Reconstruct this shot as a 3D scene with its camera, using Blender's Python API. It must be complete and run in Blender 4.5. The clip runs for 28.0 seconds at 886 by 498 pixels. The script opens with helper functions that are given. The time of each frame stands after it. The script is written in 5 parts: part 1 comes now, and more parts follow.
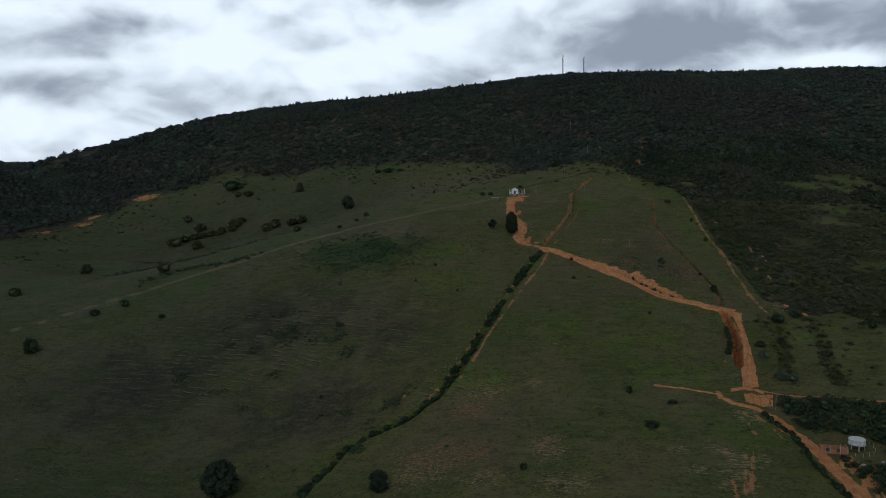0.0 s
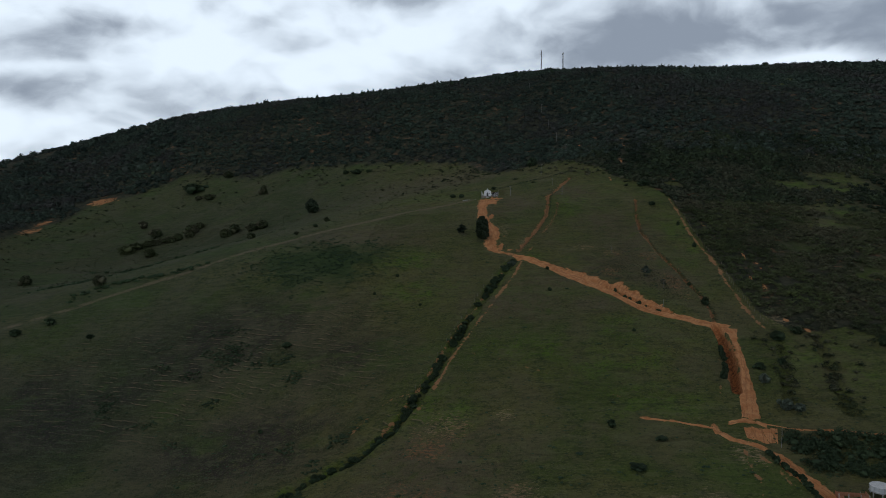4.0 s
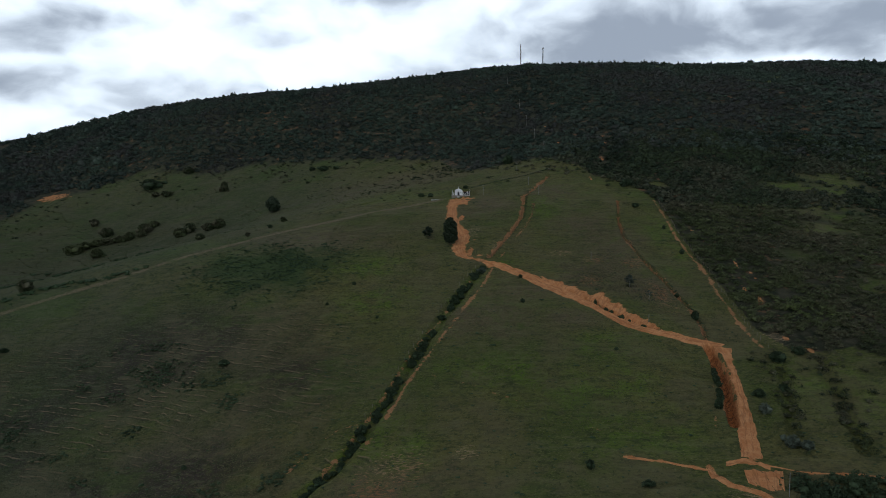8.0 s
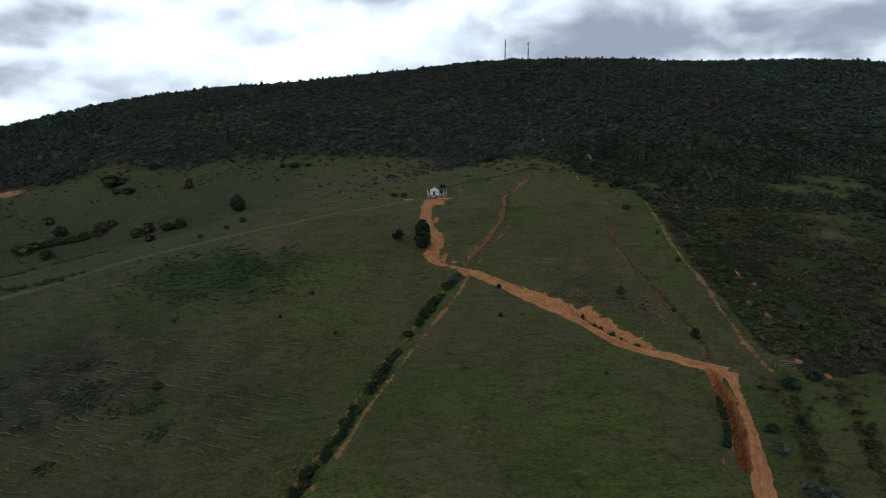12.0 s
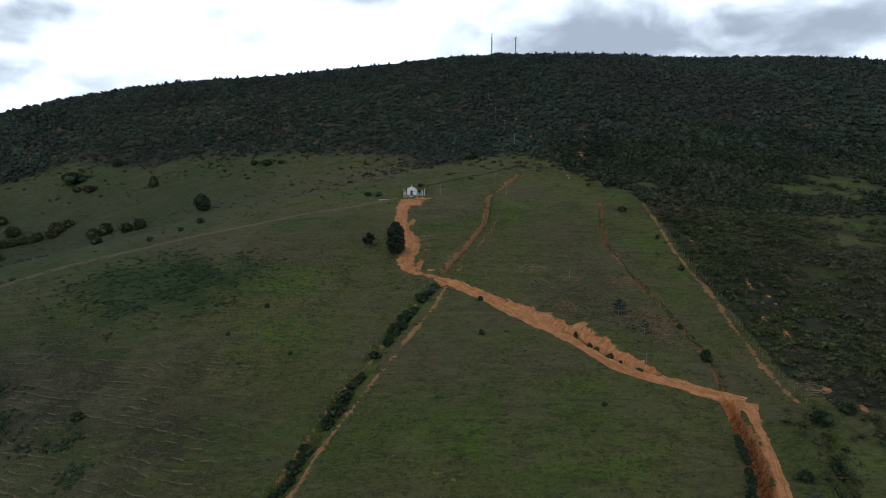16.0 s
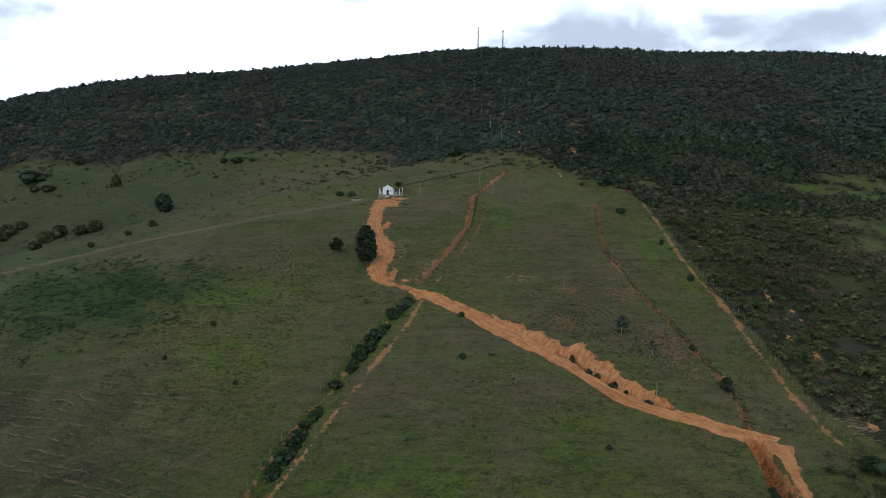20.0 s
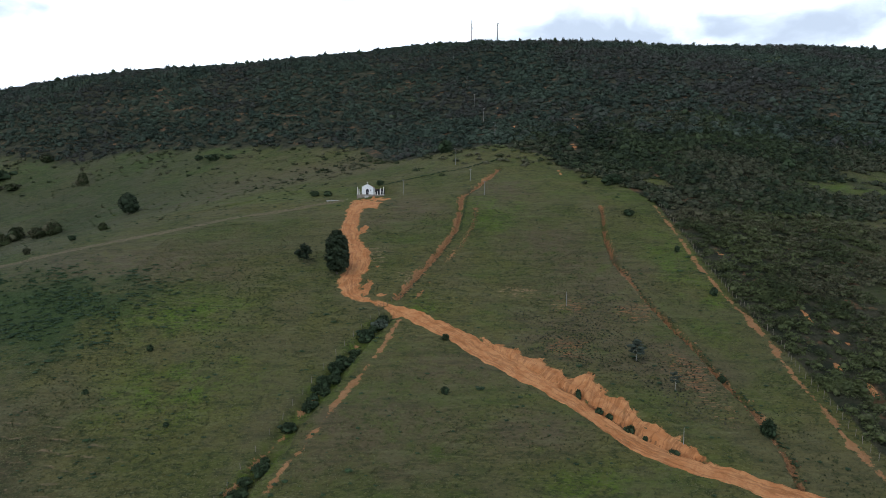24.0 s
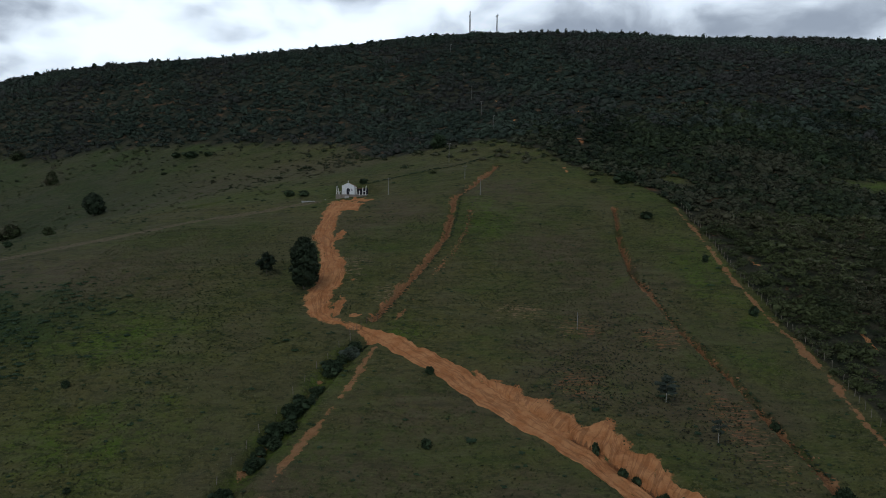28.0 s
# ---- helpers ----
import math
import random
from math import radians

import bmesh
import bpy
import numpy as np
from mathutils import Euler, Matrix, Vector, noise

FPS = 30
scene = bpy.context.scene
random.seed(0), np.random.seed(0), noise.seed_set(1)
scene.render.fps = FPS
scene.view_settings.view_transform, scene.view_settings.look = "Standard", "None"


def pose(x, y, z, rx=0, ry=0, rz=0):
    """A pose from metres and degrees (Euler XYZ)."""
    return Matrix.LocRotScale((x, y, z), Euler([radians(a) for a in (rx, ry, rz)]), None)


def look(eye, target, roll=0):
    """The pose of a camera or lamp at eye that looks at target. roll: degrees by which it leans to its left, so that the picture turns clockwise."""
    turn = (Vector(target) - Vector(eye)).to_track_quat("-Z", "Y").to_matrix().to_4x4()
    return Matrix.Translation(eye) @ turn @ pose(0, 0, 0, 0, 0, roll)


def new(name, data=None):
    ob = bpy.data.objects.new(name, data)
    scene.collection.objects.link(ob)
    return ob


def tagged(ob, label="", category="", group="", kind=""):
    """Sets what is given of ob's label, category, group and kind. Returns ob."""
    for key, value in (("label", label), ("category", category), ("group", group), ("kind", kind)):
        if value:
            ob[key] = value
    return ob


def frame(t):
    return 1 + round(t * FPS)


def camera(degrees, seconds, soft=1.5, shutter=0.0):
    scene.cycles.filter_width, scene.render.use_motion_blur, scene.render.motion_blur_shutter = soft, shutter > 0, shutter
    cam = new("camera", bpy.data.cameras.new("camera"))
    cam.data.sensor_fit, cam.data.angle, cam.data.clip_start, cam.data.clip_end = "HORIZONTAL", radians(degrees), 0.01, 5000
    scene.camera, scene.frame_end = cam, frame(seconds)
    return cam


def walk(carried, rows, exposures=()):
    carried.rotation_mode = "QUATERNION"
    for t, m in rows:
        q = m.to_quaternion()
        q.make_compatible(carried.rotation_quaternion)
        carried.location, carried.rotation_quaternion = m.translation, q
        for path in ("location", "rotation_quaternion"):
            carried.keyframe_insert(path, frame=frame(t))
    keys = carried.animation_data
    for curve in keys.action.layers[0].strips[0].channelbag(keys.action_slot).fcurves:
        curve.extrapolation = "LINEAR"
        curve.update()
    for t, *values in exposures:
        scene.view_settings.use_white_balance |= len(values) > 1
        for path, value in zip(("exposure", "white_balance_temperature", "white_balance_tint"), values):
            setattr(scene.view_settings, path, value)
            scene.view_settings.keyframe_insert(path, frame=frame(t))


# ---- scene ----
cam = camera(62.6, 28.0, 0.95)
METRES, EYE, TILT, LEAN, TURN = 260.0, 120.0, -4.5, 0.0, 6.4
ROWS = [
    (0.0, 0.0, 0.0, 0.0, -0.0, -0.47, 0.13),
    (0.5, 0.0049, 0.0195, 0.002, -0.08, -0.44, 0.28),
    (1.0, 0.01, 0.0395, 0.004, -0.19, -0.41, 0.41),
    (1.5, 0.0152, 0.059, 0.0062, -0.33, -0.39, 0.5),
    (2.0, 0.0205, 0.0784, 0.0082, -0.5, -0.39, 0.57),
    (2.5, 0.026, 0.0978, 0.0102, -0.68, -0.39, 0.6),
    (3.0, 0.0313, 0.1173, 0.0118, -0.89, -0.39, 0.63),
    (3.5, 0.0366, 0.1363, 0.0134, -1.09, -0.41, 0.63),
    (5.5, 0.0561, 0.2089, 0.0186, -1.86, -0.44, 0.49),
    (6.0, 0.0609, 0.2271, 0.0199, -2.02, -0.46, 0.42),
    (6.5, 0.0653, 0.2453, 0.021, -2.22, -0.47, 0.36),
    (7.0, 0.0693, 0.2632, 0.0225, -2.43, -0.5, 0.3),
    (7.5, 0.0738, 0.2807, 0.0238, -2.61, -0.52, 0.26),
    (8.0, 0.078, 0.2982, 0.0254, -2.8, -0.54, 0.19),
    (8.5, 0.0824, 0.316, 0.0265, -2.97, -0.53, 0.14),
    (9.0, 0.0868, 0.3333, 0.0277, -3.14, -0.54, 0.08),
    (9.5, 0.0912, 0.3505, 0.0292, -3.29, -0.54, 0.02),
    (10.0, 0.0952, 0.3676, 0.0305, -3.43, -0.53, -0.03),
    (10.5, 0.0992, 0.3848, 0.0317, -3.58, -0.53, -0.06),
    (11.0, 0.1027, 0.4015, 0.0327, -3.71, -0.54, -0.11),
    (11.5, 0.1063, 0.4186, 0.0335, -3.83, -0.55, -0.17),
    (12.0, 0.1097, 0.4354, 0.0343, -3.94, -0.56, -0.21),
    (12.5, 0.1134, 0.4536, 0.0352, -4.06, -0.58, -0.25),
    (14.5, 0.1271, 0.5217, 0.0387, -4.54, -0.56, -0.39),
    (15.0, 0.1306, 0.5387, 0.0398, -4.68, -0.55, -0.42),
    (15.5, 0.1343, 0.5558, 0.0408, -4.81, -0.53, -0.43),
    (16.0, 0.1375, 0.5725, 0.0421, -4.94, -0.53, -0.43),
    (16.5, 0.1409, 0.5896, 0.0429, -5.07, -0.52, -0.45),
    (17.0, 0.1444, 0.6065, 0.044, -5.2, -0.51, -0.44),
    (17.5, 0.1476, 0.6232, 0.045, -5.33, -0.51, -0.43),
    (18.0, 0.1509, 0.64, 0.0461, -5.45, -0.51, -0.43),
    (18.5, 0.1543, 0.657, 0.0473, -5.57, -0.51, -0.42),
    (19.0, 0.1575, 0.6739, 0.0485, -5.69, -0.5, -0.4),
    (19.5, 0.1607, 0.6901, 0.0494, -5.79, -0.5, -0.4),
    (20.0, 0.1642, 0.7068, 0.0505, -5.89, -0.51, -0.39),
    (20.5, 0.1676, 0.7236, 0.0518, -5.98, -0.52, -0.39),
    (21.0, 0.1711, 0.7405, 0.0531, -6.06, -0.52, -0.39),
    (21.5, 0.1745, 0.7573, 0.0543, -6.13, -0.52, -0.39),
    (23.5, 0.1896, 0.8246, 0.0589, -6.22, -0.55, -0.4),
    (24.0, 0.1932, 0.8416, 0.0602, -6.24, -0.54, -0.39),
    (24.5, 0.1967, 0.8585, 0.0614, -6.24, -0.55, -0.39),
    (25.0, 0.2003, 0.8752, 0.0627, -6.24, -0.56, -0.37),
    (25.5, 0.2038, 0.8921, 0.064, -6.24, -0.56, -0.36),
    (26.0, 0.2074, 0.9089, 0.0651, -6.24, -0.55, -0.36),
    (26.5, 0.2111, 0.9254, 0.0664, -6.24, -0.57, -0.36),
    (27.0, 0.2146, 0.9422, 0.0676, -6.23, -0.58, -0.37),
    (27.5, 0.218, 0.959, 0.0687, -6.22, -0.58, -0.36),
    (28.0, 0.2216, 0.9757, 0.0699, -6.21, -0.58, -0.36),
]
EXPOSURE = [(0.0, -0.54), (3.0, -0.57), (6.0, -0.62), (6.6, -0.37), (9.0, -0.26), (11.0, -0.22), (12.0, -0.25), (14.5, 0.04), (16.0, 0.07), (18.0, 0.07), (19.0, 0.14), (20.0, 0.48), (21.0, 0.52), (24.0, 0.68), (25.0, 0.85), (26.5, 0.96), (27.65, 0.96), (28.0, -0.36)]
walk(cam, [(t, pose(0, 0, EYE, TILT, LEAN, TURN) @ pose(METRES * x, METRES * y, METRES * z, 90 + pitch, roll, yaw)) for t, x, y, z, yaw, pitch, roll in ROWS], EXPOSURE)


# ---- node helpers ----
def node_tree(tree):
    """Short makers of nodes in one tree."""
    nodes, links = tree.nodes, tree.links

    def put(socket, value):
        if isinstance(value, bpy.types.NodeSocket):
            links.new(value, socket)
        elif value is not None:
            socket.default_value = value

    def math_(op, a, b=None, c=None, clamp=False):
        n = nodes.new("ShaderNodeMath")
        n.operation, n.use_clamp = op, clamp
        for k, v in enumerate((a, b, c)):
            put(n.inputs[k], v)
        return n.outputs[0]

    def mix(fac, a, b, kind="MIX"):
        n = nodes.new("ShaderNodeMix")
        n.data_type, n.blend_type = "RGBA", kind
        put(n.inputs[0], fac)
        put(n.inputs[6], a if isinstance(a, bpy.types.NodeSocket) else (*a, 1.0))
        put(n.inputs[7], b if isinstance(b, bpy.types.NodeSocket) else (*b, 1.0))
        return n.outputs[2]

    def noise_(vec, scale, detail=3.0, rough=0.55):
        n = nodes.new("ShaderNodeTexNoise")
        put(n.inputs["Vector"], vec)
        n.inputs["Scale"].default_value, n.inputs["Detail"].default_value, n.inputs["Roughness"].default_value = scale, detail, rough
        return n.outputs["Fac"]

    def step(x, lo, hi, smooth=True):
        n = nodes.new("ShaderNodeMapRange")
        n.interpolation_type = "SMOOTHSTEP" if smooth else "LINEAR"
        put(n.inputs[0], x)
        n.inputs[1].default_value, n.inputs[2].default_value = lo, hi
        return n.outputs[0]

    def attr(name):
        n = nodes.new("ShaderNodeAttribute")
        n.attribute_name = name
        return n.outputs["Fac"]

    return nodes, links, math_, mix, noise_, step, attr


# ---- sky: a broken overcast with bright gaps, sun behind thin cloud ----
world = bpy.data.worlds.new("sky")
scene.world = world
world.use_nodes = True
nodes, links, math_, mix, noise_, step, attr = node_tree(world.node_tree)
nodes.clear()
SUN_UP, SUN_TURN = radians(58), radians(215)
air = nodes.new("ShaderNodeTexSky")
air.sky_type, air.sun_disc, air.sun_elevation, air.sun_rotation = "NISHITA", False, SUN_UP, SUN_TURN
where = nodes.new("ShaderNodeTexCoord")
split = nodes.new("ShaderNodeSeparateXYZ")
links.new(where.outputs["Generated"], split.inputs[0])
dx, dy, dz = split.outputs
flat = math_("ADD", math_("ABSOLUTE", dz), 0.16)
across, along = math_("DIVIDE", dx, flat), math_("DIVIDE", dy, flat)
joined = nodes.new("ShaderNodeCombineXYZ")
links.new(across, joined.inputs[0]), links.new(along, joined.inputs[1])
lofted = nodes.new("ShaderNodeCombineXYZ")
for k, (axis, much) in enumerate(((dx, 4.2), (dy, 4.2), (dz, 7.5))):
    links.new(math_("MULTIPLY", axis, much), lofted.inputs[k])
billow = nodes.new("ShaderNodeTexNoise")
billow.inputs["Scale"].default_value, billow.inputs["Detail"].default_value = 1.3, 4.0
links.new(lofted.outputs[0], billow.inputs["Vector"])
curl = nodes.new("ShaderNodeVectorMath")
curl.operation = "MULTIPLY_ADD"
links.new(billow.outputs["Color"], curl.inputs[0])
curl.inputs[1].default_value = (0.55, 0.55, 0.55)
links.new(lofted.outputs[0], curl.inputs[2])
above = nodes.new("ShaderNodeVectorMath")
above.inputs[1].default_value = (0, 0, 0.16)
links.new(curl.outputs[0], above.inputs[0])
puffs = noise_(curl.outputs[0], 1.7, 8.0, 0.56)
def lumps_at(vec):
    n = nodes.new("ShaderNodeTexVoronoi")
    n.feature = "SMOOTH_F1"
    n.inputs["Scale"].default_value, n.inputs["Smoothness"].default_value = 2.3, 0.55
    n.inputs["Detail"].default_value, n.inputs["Roughness"].default_value = 2.0, 0.5
    links.new(vec, n.inputs["Vector"])
    return n.outputs["Distance"]


# bellies grey where thicker cloud hangs above, tops bright
belly = math_("SUBTRACT", noise_(above.outputs[0], 1.7, 5.0, 0.5), noise_(curl.outputs[0], 1.7, 5.0, 0.5))
banks = noise_(joined.outputs[0], 0.42, 4.0, 0.5)
ahead = math_("MAXIMUM", dy, 0.05)
u, w = math_("DIVIDE", dx, ahead), math_("DIVIDE", dz, ahead)


def grey_bank(u0, w0, du, dw, power):
    a = math_("POWER", math_("DIVIDE", math_("SUBTRACT", u, u0), du), 2.0)
    b = math_("POWER", math_("DIVIDE", math_("SUBTRACT", w, w0), dw), 2.0)
    return math_("MULTIPLY", math_("EXPONENT", math_("MULTIPLY", math_("ADD", a, b), -1.0)), power)


heaps = math_("SUBTRACT", lumps_at(curl.outputs[0]), lumps_at(above.outputs[0]))
dark = grey_bank(-0.63, 0.216, 0.13, 0.030, 0.44)
for bank in ((-0.70, 0.142, 0.11, 0.020, 0.38), (-0.66, 0.177, 0.10, 0.008, -0.18), (-0.46, 0.112, 0.15, 0.020, 0.28), (-0.33, 0.135, 0.10, 0.012, 0.15), (0.20, 0.188, 0.25, 0.040, 0.42), (0.10, 0.165, 0.14, 0.020, 0.14),
             (0.45, 0.215, 0.22, 0.050, 0.22), (-0.122, 0.252, 0.09, 0.016, 0.36), (0.381, 0.158, 0.08, 0.010, -0.35), (-0.40, 0.190, 0.16, 0.035, -0.25), (-0.12, 0.190, 0.14, 0.030, -0.22)):
    dark = math_("ADD", dark, grey_bank(*bank))
dark = math_("MULTIPLY", dark, math_("MULTIPLY_ADD", puffs, 1.0, 0.55))
cover = math_("ADD", math_("ADD", math_("MULTIPLY_ADD", puffs, 1.40, 0.0), math_("MULTIPLY", banks, 0.12)), math_("ADD", math_("MULTIPLY", heaps, 0.40), math_("MULTIPLY_ADD", belly, 0.5, dark)))
shade = step(cover, 0.54, 1.36)
cloud = mix(shade, (1.55, 1.76, 1.98), (0.48, 0.57, 0.71))
# the cloud base overhead is thicker and darker than the open band ahead
cloud = mix(step(dz, 0.24, 0.46), cloud, (0.17, 0.21, 0.28))
blue = nodes.new("ShaderNodeBackground")
links.new(air.outputs[0], blue.inputs[0])
blue.inputs[1].default_value = 0.06
white = nodes.new("ShaderNodeBackground")
links.new(cloud, white.inputs[0])
white.inputs[1].default_value = 0.85
both = nodes.new("ShaderNodeMixShader")
both.inputs[0].default_value = 0.93
links.new(blue.outputs[0], both.inputs[1]), links.new(white.outputs[0], both.inputs[2])
out = nodes.new("ShaderNodeOutputWorld")
links.new(both.outputs[0], out.inputs[0])
lamp = bpy.data.lights.new("sun", "SUN")
lamp.energy, lamp.angle, lamp.color = 0.55, radians(14), (1.0, 0.96, 0.90)
sun = new("sun", lamp)
sun.matrix_world = look((0, 0, 0), (math.cos(SUN_UP) * math.sin(SUN_TURN) * -1, math.cos(SUN_UP) * math.cos(SUN_TURN) * -1, -math.sin(SUN_UP)))


# ---- materials ----
def material(name, rough=0.9):
    m = bpy.data.materials.new(name)
    m.use_nodes = True
    kit = node_tree(m.node_tree)
    b = m.node_tree.nodes["Principled BSDF"]
    b.inputs["Roughness"].default_value = rough
    b.inputs["Specular IOR Level"].default_value = 0.25
    place = m.node_tree.nodes.new("ShaderNodeNewGeometry").outputs["Position"]
    return m, kit, b, place


def bump(kit, b, height, strength, distance):
    n = kit[0].new("ShaderNodeBump")
    n.inputs["Strength"].default_value, n.inputs["Distance"].default_value = strength, distance
    kit[1].new(height, n.inputs["Height"])
    kit[1].new(n.outputs[0], b.inputs["Normal"])


def soil_colour(kit, place, lines, deep=0.80):
    """Clay with dark wash lines, doubling as painted rill shade, that run along the coordinate pair in lines."""
    nodes, links, math_, mix, noise_, step, attr = kit
    c = mix(step(noise_(place, 0.35, 5.0), 0.35, 0.65), (0.50, 0.204, 0.076), (0.60, 0.288, 0.124))
    c = mix(math_("MULTIPLY", step(noise_(place, 0.9, 5.0, 0.65), 0.48, 0.66), 0.50), c, (0.37, 0.140, 0.050))
    c = mix(math_("MULTIPLY", step(noise_(place, 5.0, 2.0), 0.45, 0.8), 0.22), c, (0.64, 0.34, 0.16))
    wash = noise_(lines, 1.0, 4.0, 0.6)
    off = math_("ABSOLUTE", math_("SUBTRACT", wash, 0.5))
    thin = math_("SUBTRACT", 1.0, step(off, 0.006, 0.030))
    return mix(math_("MULTIPLY", thin, deep), c, (0.15, 0.055, 0.024))


def line_pair(kit, across, along, fine, slow):
    nodes, links, math_ = kit[:3]
    n = nodes.new("ShaderNodeCombineXYZ")
    links.new(math_("MULTIPLY", across, fine), n.inputs[0])
    links.new(math_("MULTIPLY", along, slow), n.inputs[1])
    return n.outputs[0]


def make_soil():
    m, kit, b, place = material("orange_clay_soil")
    kit[1].new(soil_colour(kit, place, line_pair(kit, kit[6]("across"), kit[6]("along"), 0.34, 0.030), 0.36), b.inputs["Base Color"])
    bump(kit, b, kit[4](place, 1.4, 5.0, 0.65), 0.9, 0.5)
    return m


def make_ground():
    m, kit, b, place = material("pasture_and_soil", 0.95)
    nodes, links, math_, mix, noise_, step, attr = kit
    broad, mid, fine = noise_(place, 0.022, 4.0), noise_(place, 0.22, 4.0, 0.6), noise_(place, 1.7, 4.0, 0.7)
    stretch = nodes.new("ShaderNodeMapping")
    stretch.inputs["Scale"].default_value = (0.55, 1.1, 1.1)
    links.new(place, stretch.inputs["Vector"])
    long = nodes.new("ShaderNodeMapping")
    long.inputs["Scale"].default_value = (0.22, 0.9, 1.6)
    links.new(place, long.inputs["Vector"])
    streak = noise_(long.outputs[0], 0.42, 4.0, 0.62)
    tuft = noise_(stretch.outputs[0], 0.95, 3.0, 0.6)
    c = mix(step(broad, 0.38, 0.62), (0.068, 0.092, 0.019), (0.118, 0.112, 0.035))
    c = mix(math_("MULTIPLY", step(mid, 0.40, 0.70), 0.6), c, (0.108, 0.106, 0.034))
    # dry brown grass, darkened further to paint in the cloud-shaded left slope
    c = mix(math_("MULTIPLY", attr("dry"), step(mid, 0.16, 0.50)), c, (0.048, 0.036, 0.027))
    c = mix(math_("MULTIPLY", attr("brown"), step(mid, 0.28, 0.62)), c, (0.120, 0.098, 0.050))
    c = mix(math_("MULTIPLY", attr("lush"), step(noise_(place, 0.12, 4.0), 0.30, 0.62)), c, (0.084, 0.140, 0.014))
    c = mix(math_("MULTIPLY", step(noise_(place, 0.11, 5.0, 0.7), 0.54, 0.70), 0.55), c, (0.046, 0.058, 0.020))
    c = mix(math_("MULTIPLY", step(math_("ADD", tuft, math_("MULTIPLY_ADD", mid, 0.5, -0.25)), 0.47, 0.66), 0.72), c, (0.026, 0.040, 0.011))
    c = mix(math_("MULTIPLY", step(noise_(stretch.outputs[0], 2.1, 3.0, 0.6), 0.52, 0.70), 0.62), c, (0.185, 0.180, 0.080))
    c = mix(math_("MULTIPLY", step(noise_(place, 0.045, 5.0, 0.65), 0.46, 0.62), 0.55), c, (0.124, 0.108, 0.056))
    c = mix(math_("MULTIPLY", step(noise_(stretch.outputs[0], 0.030, 5.0, 0.7), 0.52, 0.66), 0.50), c, (0.082, 0.124, 0.024))
    c = mix(math_("MULTIPLY", step(fine, 0.52, 0.74), 0.40), c, (0.145, 0.140, 0.060))
    c = mix(math_("MULTIPLY", step(noise_(place, 0.62, 4.0, 0.75), 0.55, 0.66), 0.70), c, (0.026, 0.040, 0.012))
    c = mix(math_("MULTIPLY", attr("brown"), math_("MULTIPLY", step(noise_(place, 0.30, 4.0, 0.7), 0.36, 0.60), 0.60)), c, (0.128, 0.100, 0.060))
    c = mix(math_("MULTIPLY", step(streak, 0.54, 0.64), 0.34), c, (0.034, 0.046, 0.018))
    c = mix(math_("MULTIPLY", step(streak, 0.46, 0.36), 0.32), c, (0.150, 0.150, 0.074))
    # haze and vignette of the left side painted into the grass: dimmer, bluer
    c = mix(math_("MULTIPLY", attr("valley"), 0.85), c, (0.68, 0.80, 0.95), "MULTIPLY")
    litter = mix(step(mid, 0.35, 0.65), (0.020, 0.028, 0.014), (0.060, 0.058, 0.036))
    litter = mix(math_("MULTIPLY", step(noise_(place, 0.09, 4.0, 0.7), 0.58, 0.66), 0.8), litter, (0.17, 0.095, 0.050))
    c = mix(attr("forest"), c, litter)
    way = nodes.new("ShaderNodeSeparateXYZ")
    links.new(place, way.inputs[0])
    clay = soil_colour(kit, place, line_pair(kit, math_("SUBTRACT", math_("MULTIPLY", way.outputs[0], 0.8), math_("MULTIPLY", way.outputs[1], 0.42)), math_("ADD", way.outputs[1], way.outputs[0]), 0.30, 0.07), 0.30)
    # narrow cattle terraces that follow the contours, with shade painted dark below each tread
    up = nodes.new("ShaderNodeSeparateXYZ")
    links.new(place, up.inputs[0])
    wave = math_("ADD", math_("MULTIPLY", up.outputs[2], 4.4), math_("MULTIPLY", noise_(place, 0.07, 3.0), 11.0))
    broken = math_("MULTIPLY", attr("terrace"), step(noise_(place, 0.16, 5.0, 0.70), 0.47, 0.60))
    riser_shade = math_("MULTIPLY", step(math_("SINE", math_("ADD", wave, 0.9)), 0.30, 0.80), broken)
    c = mix(math_("MULTIPLY", riser_shade, 0.62), c, (0.026, 0.030, 0.014))
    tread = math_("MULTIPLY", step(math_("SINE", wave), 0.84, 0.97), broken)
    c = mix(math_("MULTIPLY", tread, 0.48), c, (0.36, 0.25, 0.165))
    ferny = step(math_("ADD", math_("MULTIPLY", attr("fern"), 0.5), noise_(stretch.outputs[0], 0.10, 5.0, 0.65)), 0.66, 0.86)
    c = mix(math_("MULTIPLY", ferny, math_("MULTIPLY", attr("fern"), 0.80)), c, mix(step(fine, 0.4, 0.7), (0.026, 0.054, 0.015), (0.046, 0.086, 0.026)))
    beaten = math_("ADD", attr("path"), math_("MULTIPLY_ADD", noise_(place, 0.30, 5.0, 0.7), 5.0, -2.5))
    c = mix(math_("MULTIPLY", step(beaten, -0.5, 0.9), 0.66), c, mix(step(fine, 0.42, 0.62), (0.115, 0.090, 0.052), (0.28, 0.215, 0.14)))
    # thin worn spots of clay
    spots = step(math_("ADD", noise_(long.outputs[0], 1.9, 5.0, 0.72), math_("MULTIPLY", attr("worn"), 0.15)), 0.64, 0.74)
    c = mix(math_("MULTIPLY", spots, math_("MULTIPLY", step(attr("worn"), 0.02, 0.5), 0.80)), c, mix(attr("brown"), (0.34, 0.245, 0.145), (0.30, 0.140, 0.066)))
